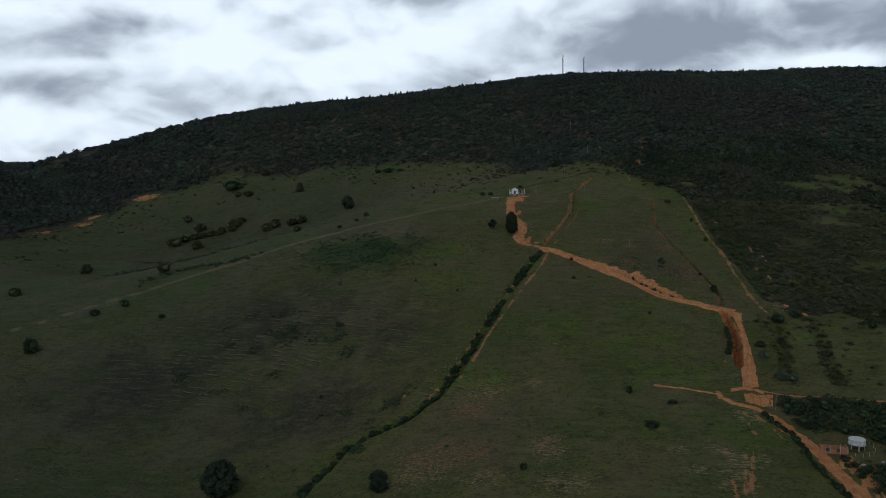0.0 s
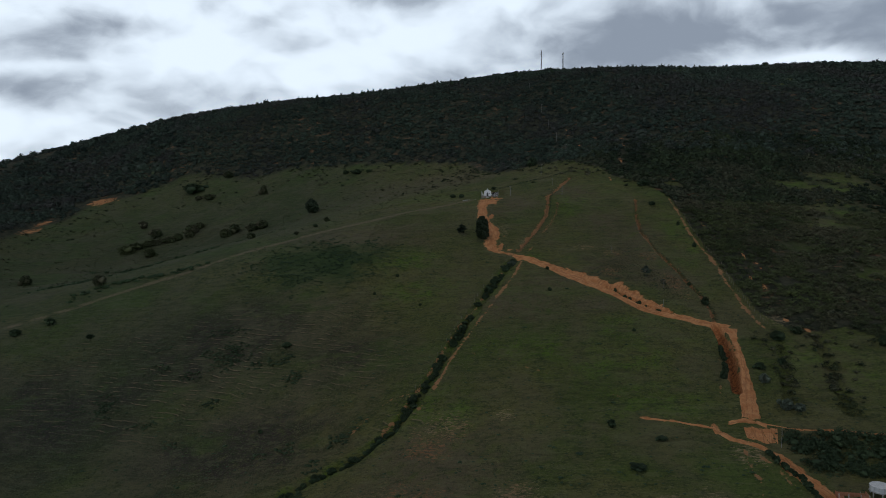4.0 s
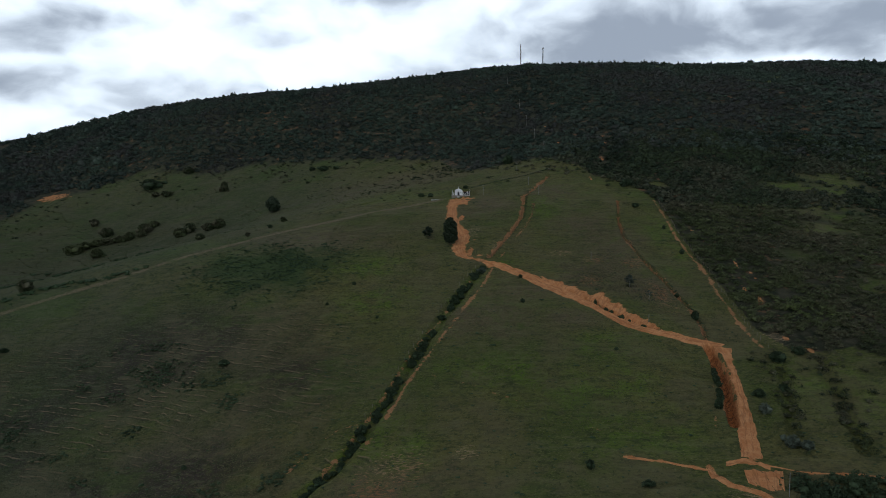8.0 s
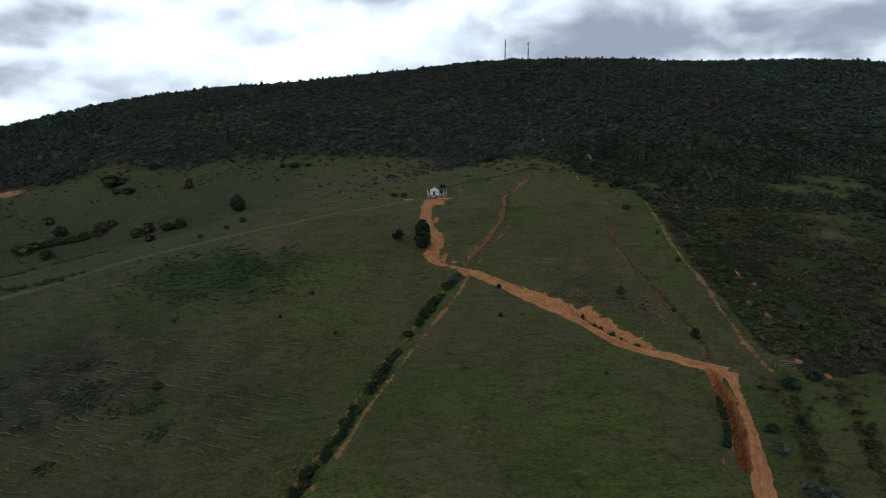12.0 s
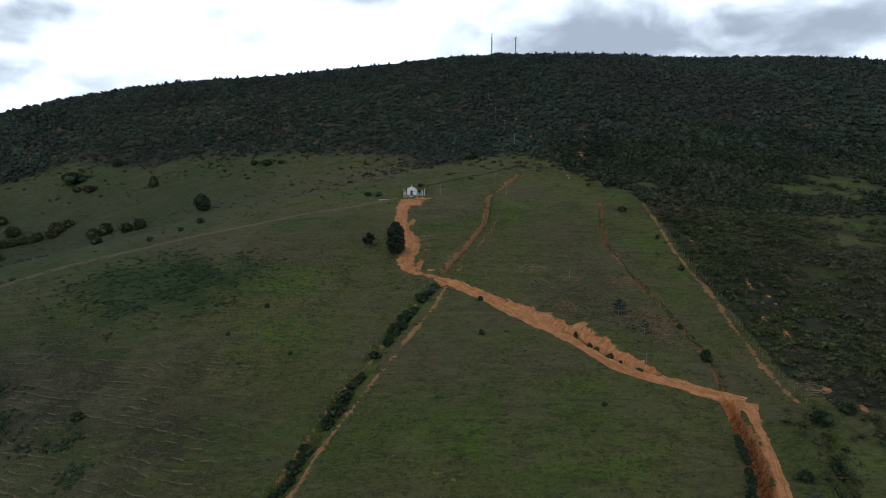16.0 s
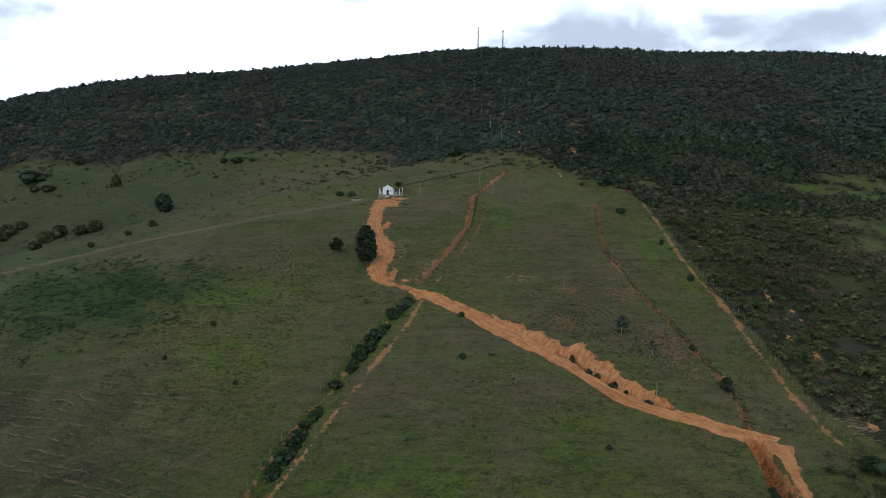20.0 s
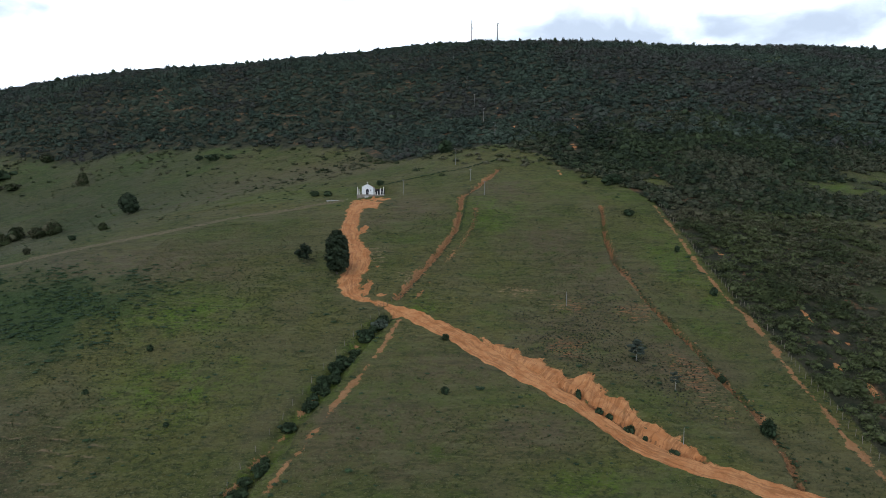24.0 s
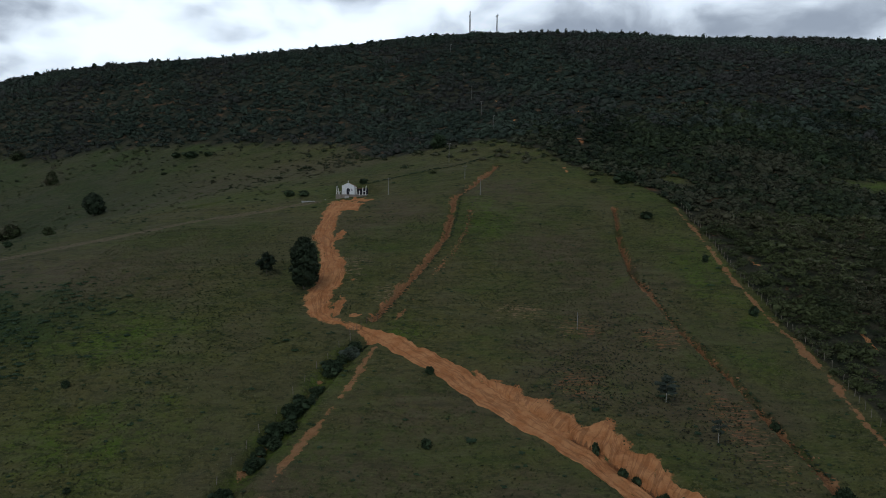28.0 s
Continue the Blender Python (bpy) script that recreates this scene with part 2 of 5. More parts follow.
    ragged = math_("ADD", attr("bare"), math_("ADD", math_("MULTIPLY_ADD", noise_(place, 0.32, 5.0, 0.6), 4.2, -2.1), math_("MULTIPLY_ADD", noise_(place, 1.9, 3.0), 0.8, -0.4)))
    clay = mix(math_("MULTIPLY", attr("raw"), step(noise_(place, 0.5, 4.0), 0.2, 0.6)), clay, (0.33, 0.120, 0.040))
    # dark flecks over the red clay paint in shade down in the gullies
    clay = mix(math_("MULTIPLY", attr("raw"), step(noise_(place, 1.1, 5.0, 0.7), 0.48, 0.58)), clay, (0.12, 0.050, 0.022))
    c = mix(step(ragged, -0.25, 0.30), c, clay)
    worn_edge = math_("ADD", attr("track"), math_("ADD", math_("MULTIPLY_ADD", noise_(place, 0.8, 5.0, 0.7), 3.4, -1.7), math_("MULTIPLY_ADD", noise_(place, 0.16, 3.0), 4.6, -2.5)))
    c = mix(math_("MULTIPLY", step(worn_edge, -0.2, 0.25), 0.9), c, mix(0.50, clay, (0.24, 0.145, 0.080)))
    links.new(c, b.inputs["Base Color"])
    bump(kit, b, math_("ADD", math_("MULTIPLY", tuft, 0.8), math_("MULTIPLY", fine, 0.6)), 1.0, 0.9)
    return m


def make_leaves(name, dark, light, dry=None, dry_at=0.55, scale=0.02, vivid=None):
    m, kit, b, place = material(name, 0.75)
    nodes, links, math_, mix, noise_, step, attr = kit
    isle = nodes.new("ShaderNodeNewGeometry").outputs["Random Per Island"]
    one = nodes.new("ShaderNodeObjectInfo").outputs["Random"]
    tone = math_("ADD", attr("tone"), math_("ADD", math_("MULTIPLY_ADD", isle, 0.34, -0.17), math_("MULTIPLY_ADD", one, 0.5, -0.25)), clamp=True)
    c = mix(tone, dark, light)
    if vivid:
        c = mix(step(math_("ADD", attr("tone"), math_("MULTIPLY", noise_(place, 0.010, 3.0), 0.5)), 1.24, 1.34), c, vivid)
    if dry:
        where = math_("ADD", noise_(place, scale, 4.0), math_("MULTIPLY_ADD", isle, 0.22, -0.11))
        c = mix(step(where, dry_at - 0.10, dry_at + 0.10), c, dry)
    c = mix(math_("MULTIPLY", step(noise_(place, 1.1, 3.0), 0.40, 0.70), 0.42), c, tuple(v * 0.6 for v in dark))
    links.new(c, b.inputs["Base Color"])
    bump(kit, b, noise_(place, 2.2, 3.0), 0.5, 0.3)
    return m


def make_plain(name, colour, other, scale=3.0, rough=0.85, metal=0.0, depth=0.02):
    m, kit, b, place = material(name, rough)
    n = kit[4](place, scale, 5.0, 0.65)
    kit[1].new(kit[3](kit[5](n, 0.35, 0.70), colour, other), b.inputs["Base Color"])
    b.inputs["Metallic"].default_value = metal
    bump(kit, b, kit[4](place, scale * 6, 3.0), 0.4, depth)
    return m


GROUND, SOIL = make_ground(), make_soil()
# bluish leaf colours with the distant haze mixed in
WOODS = make_leaves("hazy_scrub_forest_leaves", (0.012, 0.026, 0.019), (0.060, 0.088, 0.060), (0.052, 0.052, 0.046), 0.57, 0.012, (0.120, 0.140, 0.050))
WOODS_GREEN = make_leaves("green_forest_leaves", (0.014, 0.026, 0.009), (0.088, 0.108, 0.040), (0.100, 0.096, 0.056), 0.55, 0.030, (0.120, 0.165, 0.034))
DEEP_WOODS = make_leaves("deep_green_forest_leaves", (0.010, 0.022, 0.010), (0.060, 0.084, 0.034), (0.074, 0.078, 0.046), 0.60, 0.020, (0.110, 0.145, 0.032))
LEAVES = make_leaves("bush_leaves", (0.018, 0.036, 0.016), (0.050, 0.078, 0.034))
TREE_LEAVES = make_leaves("dark_tree_leaves", (0.010, 0.020, 0.010), (0.030, 0.046, 0.021))
PALE_LEAVES = make_leaves("grey_green_leaves", (0.055, 0.075, 0.052), (0.11, 0.135, 0.10))
TIER_LEAVES = make_leaves("tiered_tree_leaves", (0.022, 0.036, 0.022), (0.085, 0.105, 0.085))
FERN = make_leaves("bracken_leaves", (0.024, 0.050, 0.022), (0.050, 0.088, 0.036))
TUFT = make_leaves("grass_blades", (0.030, 0.046, 0.016), (0.165, 0.165, 0.080))
CLOD = make_leaves("clay_clods", (0.13, 0.055, 0.026), (0.62, 0.34, 0.17))
HEATH = make_leaves("grey_heath_leaves", (0.045, 0.052, 0.034), (0.19, 0.18, 0.135))
BARK = make_plain("bark", (0.10, 0.080, 0.060), (0.17, 0.145, 0.12), 4.0)
PALE_BARK = make_plain("pale_bark", (0.30, 0.28, 0.24), (0.42, 0.40, 0.36), 4.0)
LIME = make_plain("white_lime_wash", (0.80, 0.81, 0.82), (0.68, 0.68, 0.68), 1.2)
TRIM = make_plain("worn_white_paint", (0.74, 0.74, 0.73), (0.58, 0.57, 0.55), 2.0)
# near-black of the door; also stands in for shade in niche and porch
DARKNESS = make_plain("dark_door_and_interior_shade", (0.020, 0.022, 0.030), (0.035, 0.036, 0.045), 2.0)
TILES = make_plain("clay_roof_tile", (0.23, 0.11, 0.065), (0.34, 0.19, 0.12), 2.0)
STONE = make_plain("rough_plinth_stone", (0.27, 0.235, 0.20), (0.17, 0.145, 0.12), 1.4)
POLE = make_plain("grey_pole_concrete", (0.22, 0.22, 0.21), (0.31, 0.30, 0.29), 1.5)
CEMENT = make_plain("weathered_concrete", (0.33, 0.325, 0.31), (0.44, 0.43, 0.41), 1.5)
POST = make_plain("silvered_fence_wood", (0.17, 0.15, 0.12), (0.27, 0.24, 0.20), 5.0)
DULL_STEEL = make_plain("dull_grey_steel", (0.09, 0.095, 0.10), (0.14, 0.145, 0.15), 4.0, 0.6)
STEEL = make_plain("galvanised_steel", (0.34, 0.36, 0.38), (0.46, 0.47, 0.48), 4.0, 0.5, 0.7)
RED_STEEL = make_plain("faded_red_mast_paint", (0.13, 0.075, 0.065), (0.20, 0.14, 0.125), 4.0, 0.6)
TANK = make_plain("tank_fibre_cement", (0.50, 0.52, 0.53), (0.64, 0.65, 0.66), 0.8, 0.6)
BRICK = make_plain("hollow_clay_brick", (0.33, 0.135, 0.075), (0.45, 0.22, 0.13), 3.0)


# ---- the lie of the land ----
CELL_X, CELL_Y = np.linspace(-560, 400, 8), np.linspace(170, 1080, 8)
SWELL = [[-1.6, -3.8, -4.7, -8.7, -15.5, -43.5, -53.3, 5.1],
         [-3.5, -7.0, -11.3, -22.6, -33.7, -32.1, 1.8, -2.9],
         [8.8, -11.3, -1.5, -35.8, -23.0, -27.4, -0.8, -2.5],
         [-2.1, -45.9, 21.2, -10.8, -19.2, -2.8, -3.0, 0.9],
         [-7.7, 21.2, -13.0, 5.8, -16.4, -10.4, 5.2, 5.8],
         [-3.2, -15.8, 2.9, 8.1, 6.5, 6.8, 7.2, 3.5],
         [8.3, 11.6, -1.6, -16.1, 11.5, 4.6, 0.4, 1.5],
         [1.0, 0.8, -5.3, -5.6, 0.7, 0.5, 2.7, 7.8]]


def soft(v, k):
    return k * np.logaddexp(0, v / k)


def lattice(x, y, size, seed):
    """Smooth value noise, -1 to 1."""
    gx, gy = np.floor(x / size), np.floor(y / size)
    fx, fy = x / size - gx, y / size - gy
    fx, fy = fx * fx * (3 - 2 * fx), fy * fy * (3 - 2 * fy)

    def corner(i, j):
        s = np.sin((gx + i) * 127.1 + (gy + j) * 311.7 + seed * 74.7) * 43758.5453
        return 2 * (s - np.floor(s)) - 1
    return (corner(0, 0) * (1 - fx) + corner(1, 0) * fx) * (1 - fy) + (corner(0, 1) * (1 - fx) + corner(1, 1) * fx) * fy


def land(x, y):
    """Broad height of hill, spur and valleys."""
    x, y = np.asarray(x, float), np.asarray(y, float)
    rise = 20 + 0.30 * soft(np.minimum(y, 3000) - 200, 40)
    crest = 256 + 0.02 * (np.minimum(y, 2200) - 950) + 0.03 * np.clip(x, -900, 700) - 0.19 * np.minimum(soft(-(x + 500), 60), 600) - 0.20 * np.minimum(soft(-(x + 660), 50), 450)
    z = crest - soft(crest - rise, 12)
    for i, cx in enumerate(CELL_X):
        ex = np.exp(-((x - cx) / 150) ** 2)
        for j, cy in enumerate(CELL_Y):
            z = z + SWELL[i][j] * ex * np.exp(-((y - cy) / 140) ** 2)
    z = z + 0.3 / (1 + np.exp(-np.clip((y - 900) / 30, -30, 30))) - 10.0 / (1 + np.exp(np.clip((x + 560) / 50, -30, 30))) / (1 + np.exp(-np.clip((y - 850) / 50, -30, 30)))
    # a far tableland beyond the valley
    mesa = 203 / (1 + np.exp(-np.clip((np.hypot(x, y) - 2400) / 90, -30, 30))) / (1 + np.exp(np.clip((x + 950) / 80, -30, 30)))
    return np.maximum(z, mesa)


def distance(x, y, line):
    """Distance to a line through points, in plan."""
    best = np.full(np.shape(x), 1e9)
    for (ax, ay), (bx, by) in zip(line, line[1:]):
        ex, ey = bx - ax, by - ay
        f = np.clip(((x - ax) * ex + (y - ay) * ey) / (ex * ex + ey * ey), 0, 1)
        best = np.minimum(best, np.hypot(x - ax - f * ex, y - ay - f * ey))
    return best


def inside(x, y, ring):
    hit = np.zeros(np.shape(x), bool)
    for (ax, ay), (bx, by) in zip(ring, ring[1:] + ring[:1]):
        if ay != by:
            hit ^= ((ay > y) != (by > y)) & (x < (bx - ax) * (y - ay) / (by - ay) + ax)
    return hit


CHAPEL_ROAD = [(-5, 523), (-8, 517), (-10, 499), (-6, 481), (-3, 463), (-2, 450), (-4, 441), (-2, 435), (4, 431), (10, 428)]
MAIN_ROAD = [(10, 428), (18, 421), (28, 413), (35, 405), (41, 397), (49, 391), (54, 385), (60, 379), (64, 373), (69, 367), (74, 364), (82, 361), (92, 356), (99, 351)]
DOWN_ROAD = [(98.5, 351), (98, 342), (96.6, 333), (95.6, 325), (93.3, 312), (91.2, 304), (88.6, 294), (87.6, 288)]
LOW_ROAD = [(74.6, 285), (75.2, 280), (78.7, 276.4), (85.5, 273.6), (90, 267.5), (92.3, 261), (94.2, 257), (97, 251), (98.3, 243.7), (99.8, 234.3), (101.3, 226), (102.5, 212), (106, 180), (112, 140), (118, 90)]
SIDE_LEFT = [(75, 284), (66, 286), (58, 288), (51, 289)]
SIDE_RIGHT = [(86, 287), (101, 283), (112, 282), (131, 279), (170, 274), (230, 268)]
DEEP_GULLY = [(93.4, 353), (93.6, 346), (93.2, 337), (92.6, 330), (90.6, 318), (88.6, 309), (88.4, 305.5)]
GULLY_TRACK = [(88.7, 331), (86.1, 320), (85.6, 315), (82, 305), (81, 296)]
BANK_GULLY = [(85, 502), (81, 476), (80, 453), (84, 429), (90, 404), (94, 382), (95, 367), (94, 358)]
UPPER_GULLY = [(50, 555), (43, 538), (36.6, 524.4), (32.1, 516), (30.9, 500), (29.3, 483), (25.2, 469), (21.5, 457), (18, 450), (14.4, 439), (11.9, 433)]
UPPER_TRAIL = [(37.3, 503), (35.5, 486), (31, 468.6), (26, 456), (22.3, 446.5), (20, 438), (17.4, 432)]
DITCH = [(11, 423.5), (7, 416), (2, 403), (-2, 392), (-6, 379), (-11, 364), (-16.5, 347), (-21, 331), (-26, 316), (-31, 302), (-36, 291), (-42, 284.5), (-52, 278), (-60, 274.5), (-66.5, 270.5), (-69.8, 264.5), (-72.5, 256.3), (-76.7, 246.5), (-79.5, 239), (-82, 222)]
DITCH_PATH = [(14.2, 422.6), (9.5, 405), (6, 395.5), (2.5, 386), (-1, 375), (-6, 363), (-13, 344), (-18, 329), (-23.2, 310), (-26.5, 303)]
FENCE_PATH = [(105, 502), (106, 477), (106, 451), (108, 427), (110, 410), (109, 396), (110, 383), (110, 373), (111, 363), (113, 352)]
RIDGE_TRACK = [(-18, 523), (-56, 511), (-82, 496), (-99, 486), (-111, 479), (-125, 471), (-154, 452), (-174, 436), (-215, 419), (-255, 396), (-285, 369)]
BACK_TRAIL = [(-2, 542), (11, 550), (26, 557), (37, 559), (52, 572)]
FIELD_TRAIL = [(-11, 338), (-5, 333.5), (8.4, 327), (22.7, 316), (36, 307), (49, 300.5)]
SPUR = [(-63, 284), (-52.6, 291.5), (-45, 303), (-38.6, 311.5), (-30, 313)]
DITCH_BANK = [(3.8, 411.5), (0.4, 401.2), (-2.6, 392), (-5.4, 384), (-8, 376), (-13, 365), (-19, 347), (-23.5, 331), (-28.5, 316), (-33.5, 302), (-38.5, 291.5)]
LOW_TRACK = [(-205, 262), (-160, 259), (-120, 253), (-92, 258), (-78, 252)]
WASH_LINES = [[(80, 271), (79.4, 262), (81, 254), (78.5, 249.5), (76.6, 247.7), (73, 236), (69.6, 223.7)], [(74.3, 247.5), (71, 236), (67.6, 223.7)], [(84, 268), (87, 263), (89, 256)], [(66, 232), (65, 222)], [(66.8, 246.5), (71, 245.5)]]
BANK_RILL = [(53, 390), (56.5, 386.5), (60, 380.8), (63, 378), (65.5, 374.5), (68.5, 371.5), (73, 367.5), (78, 365)]
EDGE_DITCHES = [[(115, 340), (108, 314), (103, 298)], [(131, 345), (129, 336), (125, 314), (121, 293)]]
WOOD_EDGE = [(-475, 600), (-472, 656), (-465, 708), (-458, 819), (-397, 824), (-353, 842), (-257, 795), (-215, 791), (-171, 778), (-109, 753), (-64, 732), (-30, 701), (-12, 640), (-3, 618), (26, 612), (46, 607),
             (71, 572), (78, 548), (95, 531), (106, 508), (108, 479), (109, 451), (110, 427), (113, 401), (115, 366), (124, 347), (145, 352), (160, 335), (260, 310), (700, 380), (900, 1500), (-1500, 1700), (-1500, 420), (-560, 480)]
CLEARINGS = [(204, 542, 46, 25), (240, 560, 52, 24), (208, 502, 46, 24), (186, 470, 28, 18), (158, 434, 14, 12), (112, 529, 10, 9), (102, 541, 12, 5), (260, 480, 44, 30), (300, 520, 50, 36), (178, 402, 16, 11), (200, 392, 18, 18), (215, 345, 50, 16)]


def groove(d, half, depth):
    return -depth * np.clip(1 - (d / half) ** 2, 0, 1) ** 0.6


def ground_height(x, y):
    x, y = np.asarray(x, float), np.asarray(y, float)
    z = land(x, y) + 0.30 * lattice(x, y, 14, 1) + 0.16 * lattice(x, y, 4.5, 2) + 0.14 * lattice(x * 0.5, y, 2.4, 5) + 1.1 * lattice(x, y, 60, 3) * (np.hypot(x - 20, y - 420) > 150)
    wide = 1 + 0.30 * lattice(x, y, 5, 4)
    z = z + groove(distance(x, y, DEEP_GULLY), 2.1 * wide, 4.6)
    z = z + groove(distance(x, y, BANK_GULLY), 0.95 * wide, 1.9 * np.clip(0.75 + 0.6 * lattice(x, y, 12, 8), 0.1, 1))
    z = z + groove(distance(x, y, UPPER_GULLY), 1.3 * wide, 1.1)
    z = z + groove(distance(x, y, BANK_RILL), 0.9 * wide, 0.9)
    z = z + groove(distance(x, y, DITCH), 2.6 * wide, 1.5)
    for line in EDGE_DITCHES:
        z = z + groove(distance(x, y, line), 2.2 * wide, 1.4)
    z = z + groove(distance(x, y, MAIN_ROAD), 4.0, 0.5) + groove(distance(x, y, CHAPEL_ROAD), 4.0, 0.35)
    # the bank cut above the road
    dx, dy = x - 62, y - 382
    bank = np.exp(-((dx * 0.62 - dy * 0.78) / 20) ** 2) * np.clip((dx * 0.78 + dy * 0.62 - 1.5) / 2.5, 0, 1) * np.exp(-np.clip(dx * 0.78 + dy * 0.62 - 4, 0, 99) / 9)
    z = z + 1.5 * bank
    # levelled yard of the chapel
    level = 1 / (1 + np.exp(np.clip((np.hypot((x + 5.0) / 1.15, y - 533.5) - 8.6) / 0.5, -30, 30)))
    return z * (1 - level) + level * 114.0


def spread(lo, hi, fine_lo, fine_hi, fine, grow, far_step):
    mid = list(np.arange(fine_lo, fine_hi + 1e-6, fine))
    step_, v = fine, mid[-1]
    while v < hi:
        step_ = min(step_ * grow, far_step if v < 1300 else 400)
        v += step_
        mid.append(v)
    step_, v = fine, mid[0]
    while v > lo:
        step_ = min(step_ * grow, far_step if v > -1300 else 400)
        v -= step_
        mid.insert(0, v)
    return np.array(mid)


def near_blobs(x, y, blobs):
    v = np.zeros(np.shape(x))
    for cx, cy, rx, ry in blobs:
        v = np.maximum(v, np.clip(1.4 - 1.4 * np.hypot((x - cx) / rx, (y - cy) / ry) + 0.35 * lattice(x, y, 9, 7), 0, 1))
    return v


LUSH = [(-35, 392, 34, 17), (15, 335, 26, 14), (60, 352, 26, 16), (45, 325, 40, 22), (98.5, 445, 9, 70), (-45, 425, 28, 14), (45, 500, 16, 26), (20, 428, 12, 9), (-20, 300, 20, 20), (60, 300, 26, 20), (125, 320, 26, 26), (190, 398, 24, 26), (204, 542, 46, 25), (208, 502, 46, 24), (186, 470, 28, 18), (178, 402, 18, 12), (152, 434, 9, 6), (300, 520, 56, 40), (240, 440, 36, 30)]
DRY_SHADED = [(-125, 370, 85, 42), (-60, 345, 40, 26), (-190, 330, 70, 50), (-100, 300, 60, 40)]
BROWN = [(64, 410, 28, 28), (82, 396, 18, 26), (75, 450, 22, 26), (62, 470, 22, 20), (-80, 460, 60, 26), (10, 375, 34, 22), (70, 430, 26, 30), (-20, 265, 40, 34), (85, 395, 16, 24), (26, 395, 24, 18), (45, 372, 20, 12), (60, 410, 20, 22), (-60, 640, 110, 60), (10, 500, 22, 22), (50, 520, 20, 20)]
WORN = [(-20, 279, 12, 10), (-12, 289, 8, 6), (5, 293, 6, 5), (-22, 250, 16, 12), (-42, 243, 10, 8), (-14, 236, 18, 8), (66, 247, 7, 5), (56, 237, 8, 5), (79, 244, 6, 6), (64, 228, 8, 6), (52, 248, 6, 4), (81, 269, 10, 10), (70, 238, 12, 26), (8, 250, 16, 12), (14, 230, 22, 10), (-34, 250, 22, 26), (-17, 288, 14, 14), (61, 427, 10, 8), (58, 405, 9, 9), (48, 436, 9, 6), (3, 462, 8, 14), (15, 446, 6, 8), (80, 425, 10, 10), (86, 392, 9, 20), (120, 360, 9, 10)]
SCARS = [(99, 650, 2.6, 9), (96.5, 628, 2.0, 11), (93, 606, 1.8, 10), (88, 584, 2.0, 10), (68, 703, 3.2, 6), (65, 655, 1.6, 9), (64, 573, 6, 1.5), (75, 541, 1.5, 7), (60, 730, 1.6, 8), (116, 464, 2, 6), (130, 412, 1.5, 8), (126, 423, 1.2, 7), (125, 390, 1.6, 6), (122, 399, 1.6, 5), (138, 397, 1.4, 6), (129, 350, 2.5, 4), (124, 358, 2.2, 4), (-445, 821, 30, 16), (-467, 724, 12, 30), (-473, 672, 14, 30), (-472, 756, 10, 22), (120, 272, 8, 2)]
TERRACE = [(-135, 350, 110, 48), (-60, 338, 40, 26), (-75, 372, 44, 22), (-30, 300, 20, 16)]

xs = spread(-4600, 4600, -44, 120, 0.70, 1.06, 10.0)
ys = spread(-1500, 4700, 275, 535, 0.74, 1.06, 9.0)
gx, gy = np.meshgrid(xs, ys)
gx, gy = gx.ravel(), gy.ravel()
gz = ground_height(gx, gy)
nx, ny = len(xs), len(ys)
mesh = bpy.data.meshes.new("ground")
mesh.vertices.add(nx * ny)
mesh.vertices.foreach_set("co", np.stack([gx, gy, gz], 1).ravel())
row, col = np.meshgrid(np.arange(ny - 1), np.arange(nx - 1), indexing="ij")
corner = (row * nx + col).ravel()
quads = np.stack([corner, corner + 1, corner + nx + 1, corner + nx], 1).ravel()
mesh.loops.add(len(quads))
mesh.loops.foreach_set("vertex_index", quads)
mesh.polygons.add(len(corner))
mesh.polygons.foreach_set("loop_start", np.arange(0, len(quads), 4))
mesh.polygons.foreach_set("use_smooth", np.ones(len(corner), bool))
mesh.update()


def paint(name, values):
    mesh.attributes.new(name, "FLOAT", "POINT").data.foreach_set("value", np.asarray(values, np.float32))


bare = np.full(gx.shape, -6.0)
for line, half in ((CHAPEL_ROAD, 0.6), (MAIN_ROAD, 1.4), (DOWN_ROAD, 1.2), (LOW_ROAD[:5], 0.8), (LOW_ROAD[4:], 2.4), (SIDE_LEFT, 0.3), (SIDE_RIGHT, 0.1), (DEEP_GULLY, 2.1)):
    bare = np.maximum(bare, half - distance(gx, gy, line))
track = np.full(gx.shape, -6.0)
for line in WASH_LINES:
    track = np.maximum(track, 0.5 - distance(gx, gy, line))
for line, half in ((BANK_GULLY, 0.7), (UPPER_GULLY, 1.3), (UPPER_TRAIL, 0.0), (GULLY_TRACK, -0.1), (DITCH_BANK, 0.45), (DITCH_PATH, 0.6), (FENCE_PATH, 0.85), (FIELD_TRAIL, 0.0), (SPUR, 0.2), (BANK_RILL, 1.0), (LOW_TRACK, 0.0)):
    track = np.maximum(track, half - distance(gx, gy, line))
for cx, cy, rx, ry in SCARS:
    bare = np.maximum(bare, 0.3 - 2.5 * (np.hypot((gx - cx) / rx, (gy - cy) / ry) - 0.3) + 0.9 * lattice(gx, gy, 2.2, 95))
BANKS = [(-5, 520.5, 6.5, 3.0), (-3.8, 487, 1.4, 4.0), (4, 455, 1.0, 3.0), (2.8, 440, 1.3, 4.5), (7.1, 434, 1.7, 0.9), (13.9, 439, 1.2, 2.2), (11.7, 434.5, 1.6, 1.1), (109, 232, 7, 5), (107, 238, 3, 2), (105.5, 242, 3, 4), (111, 238, 4, 3)]
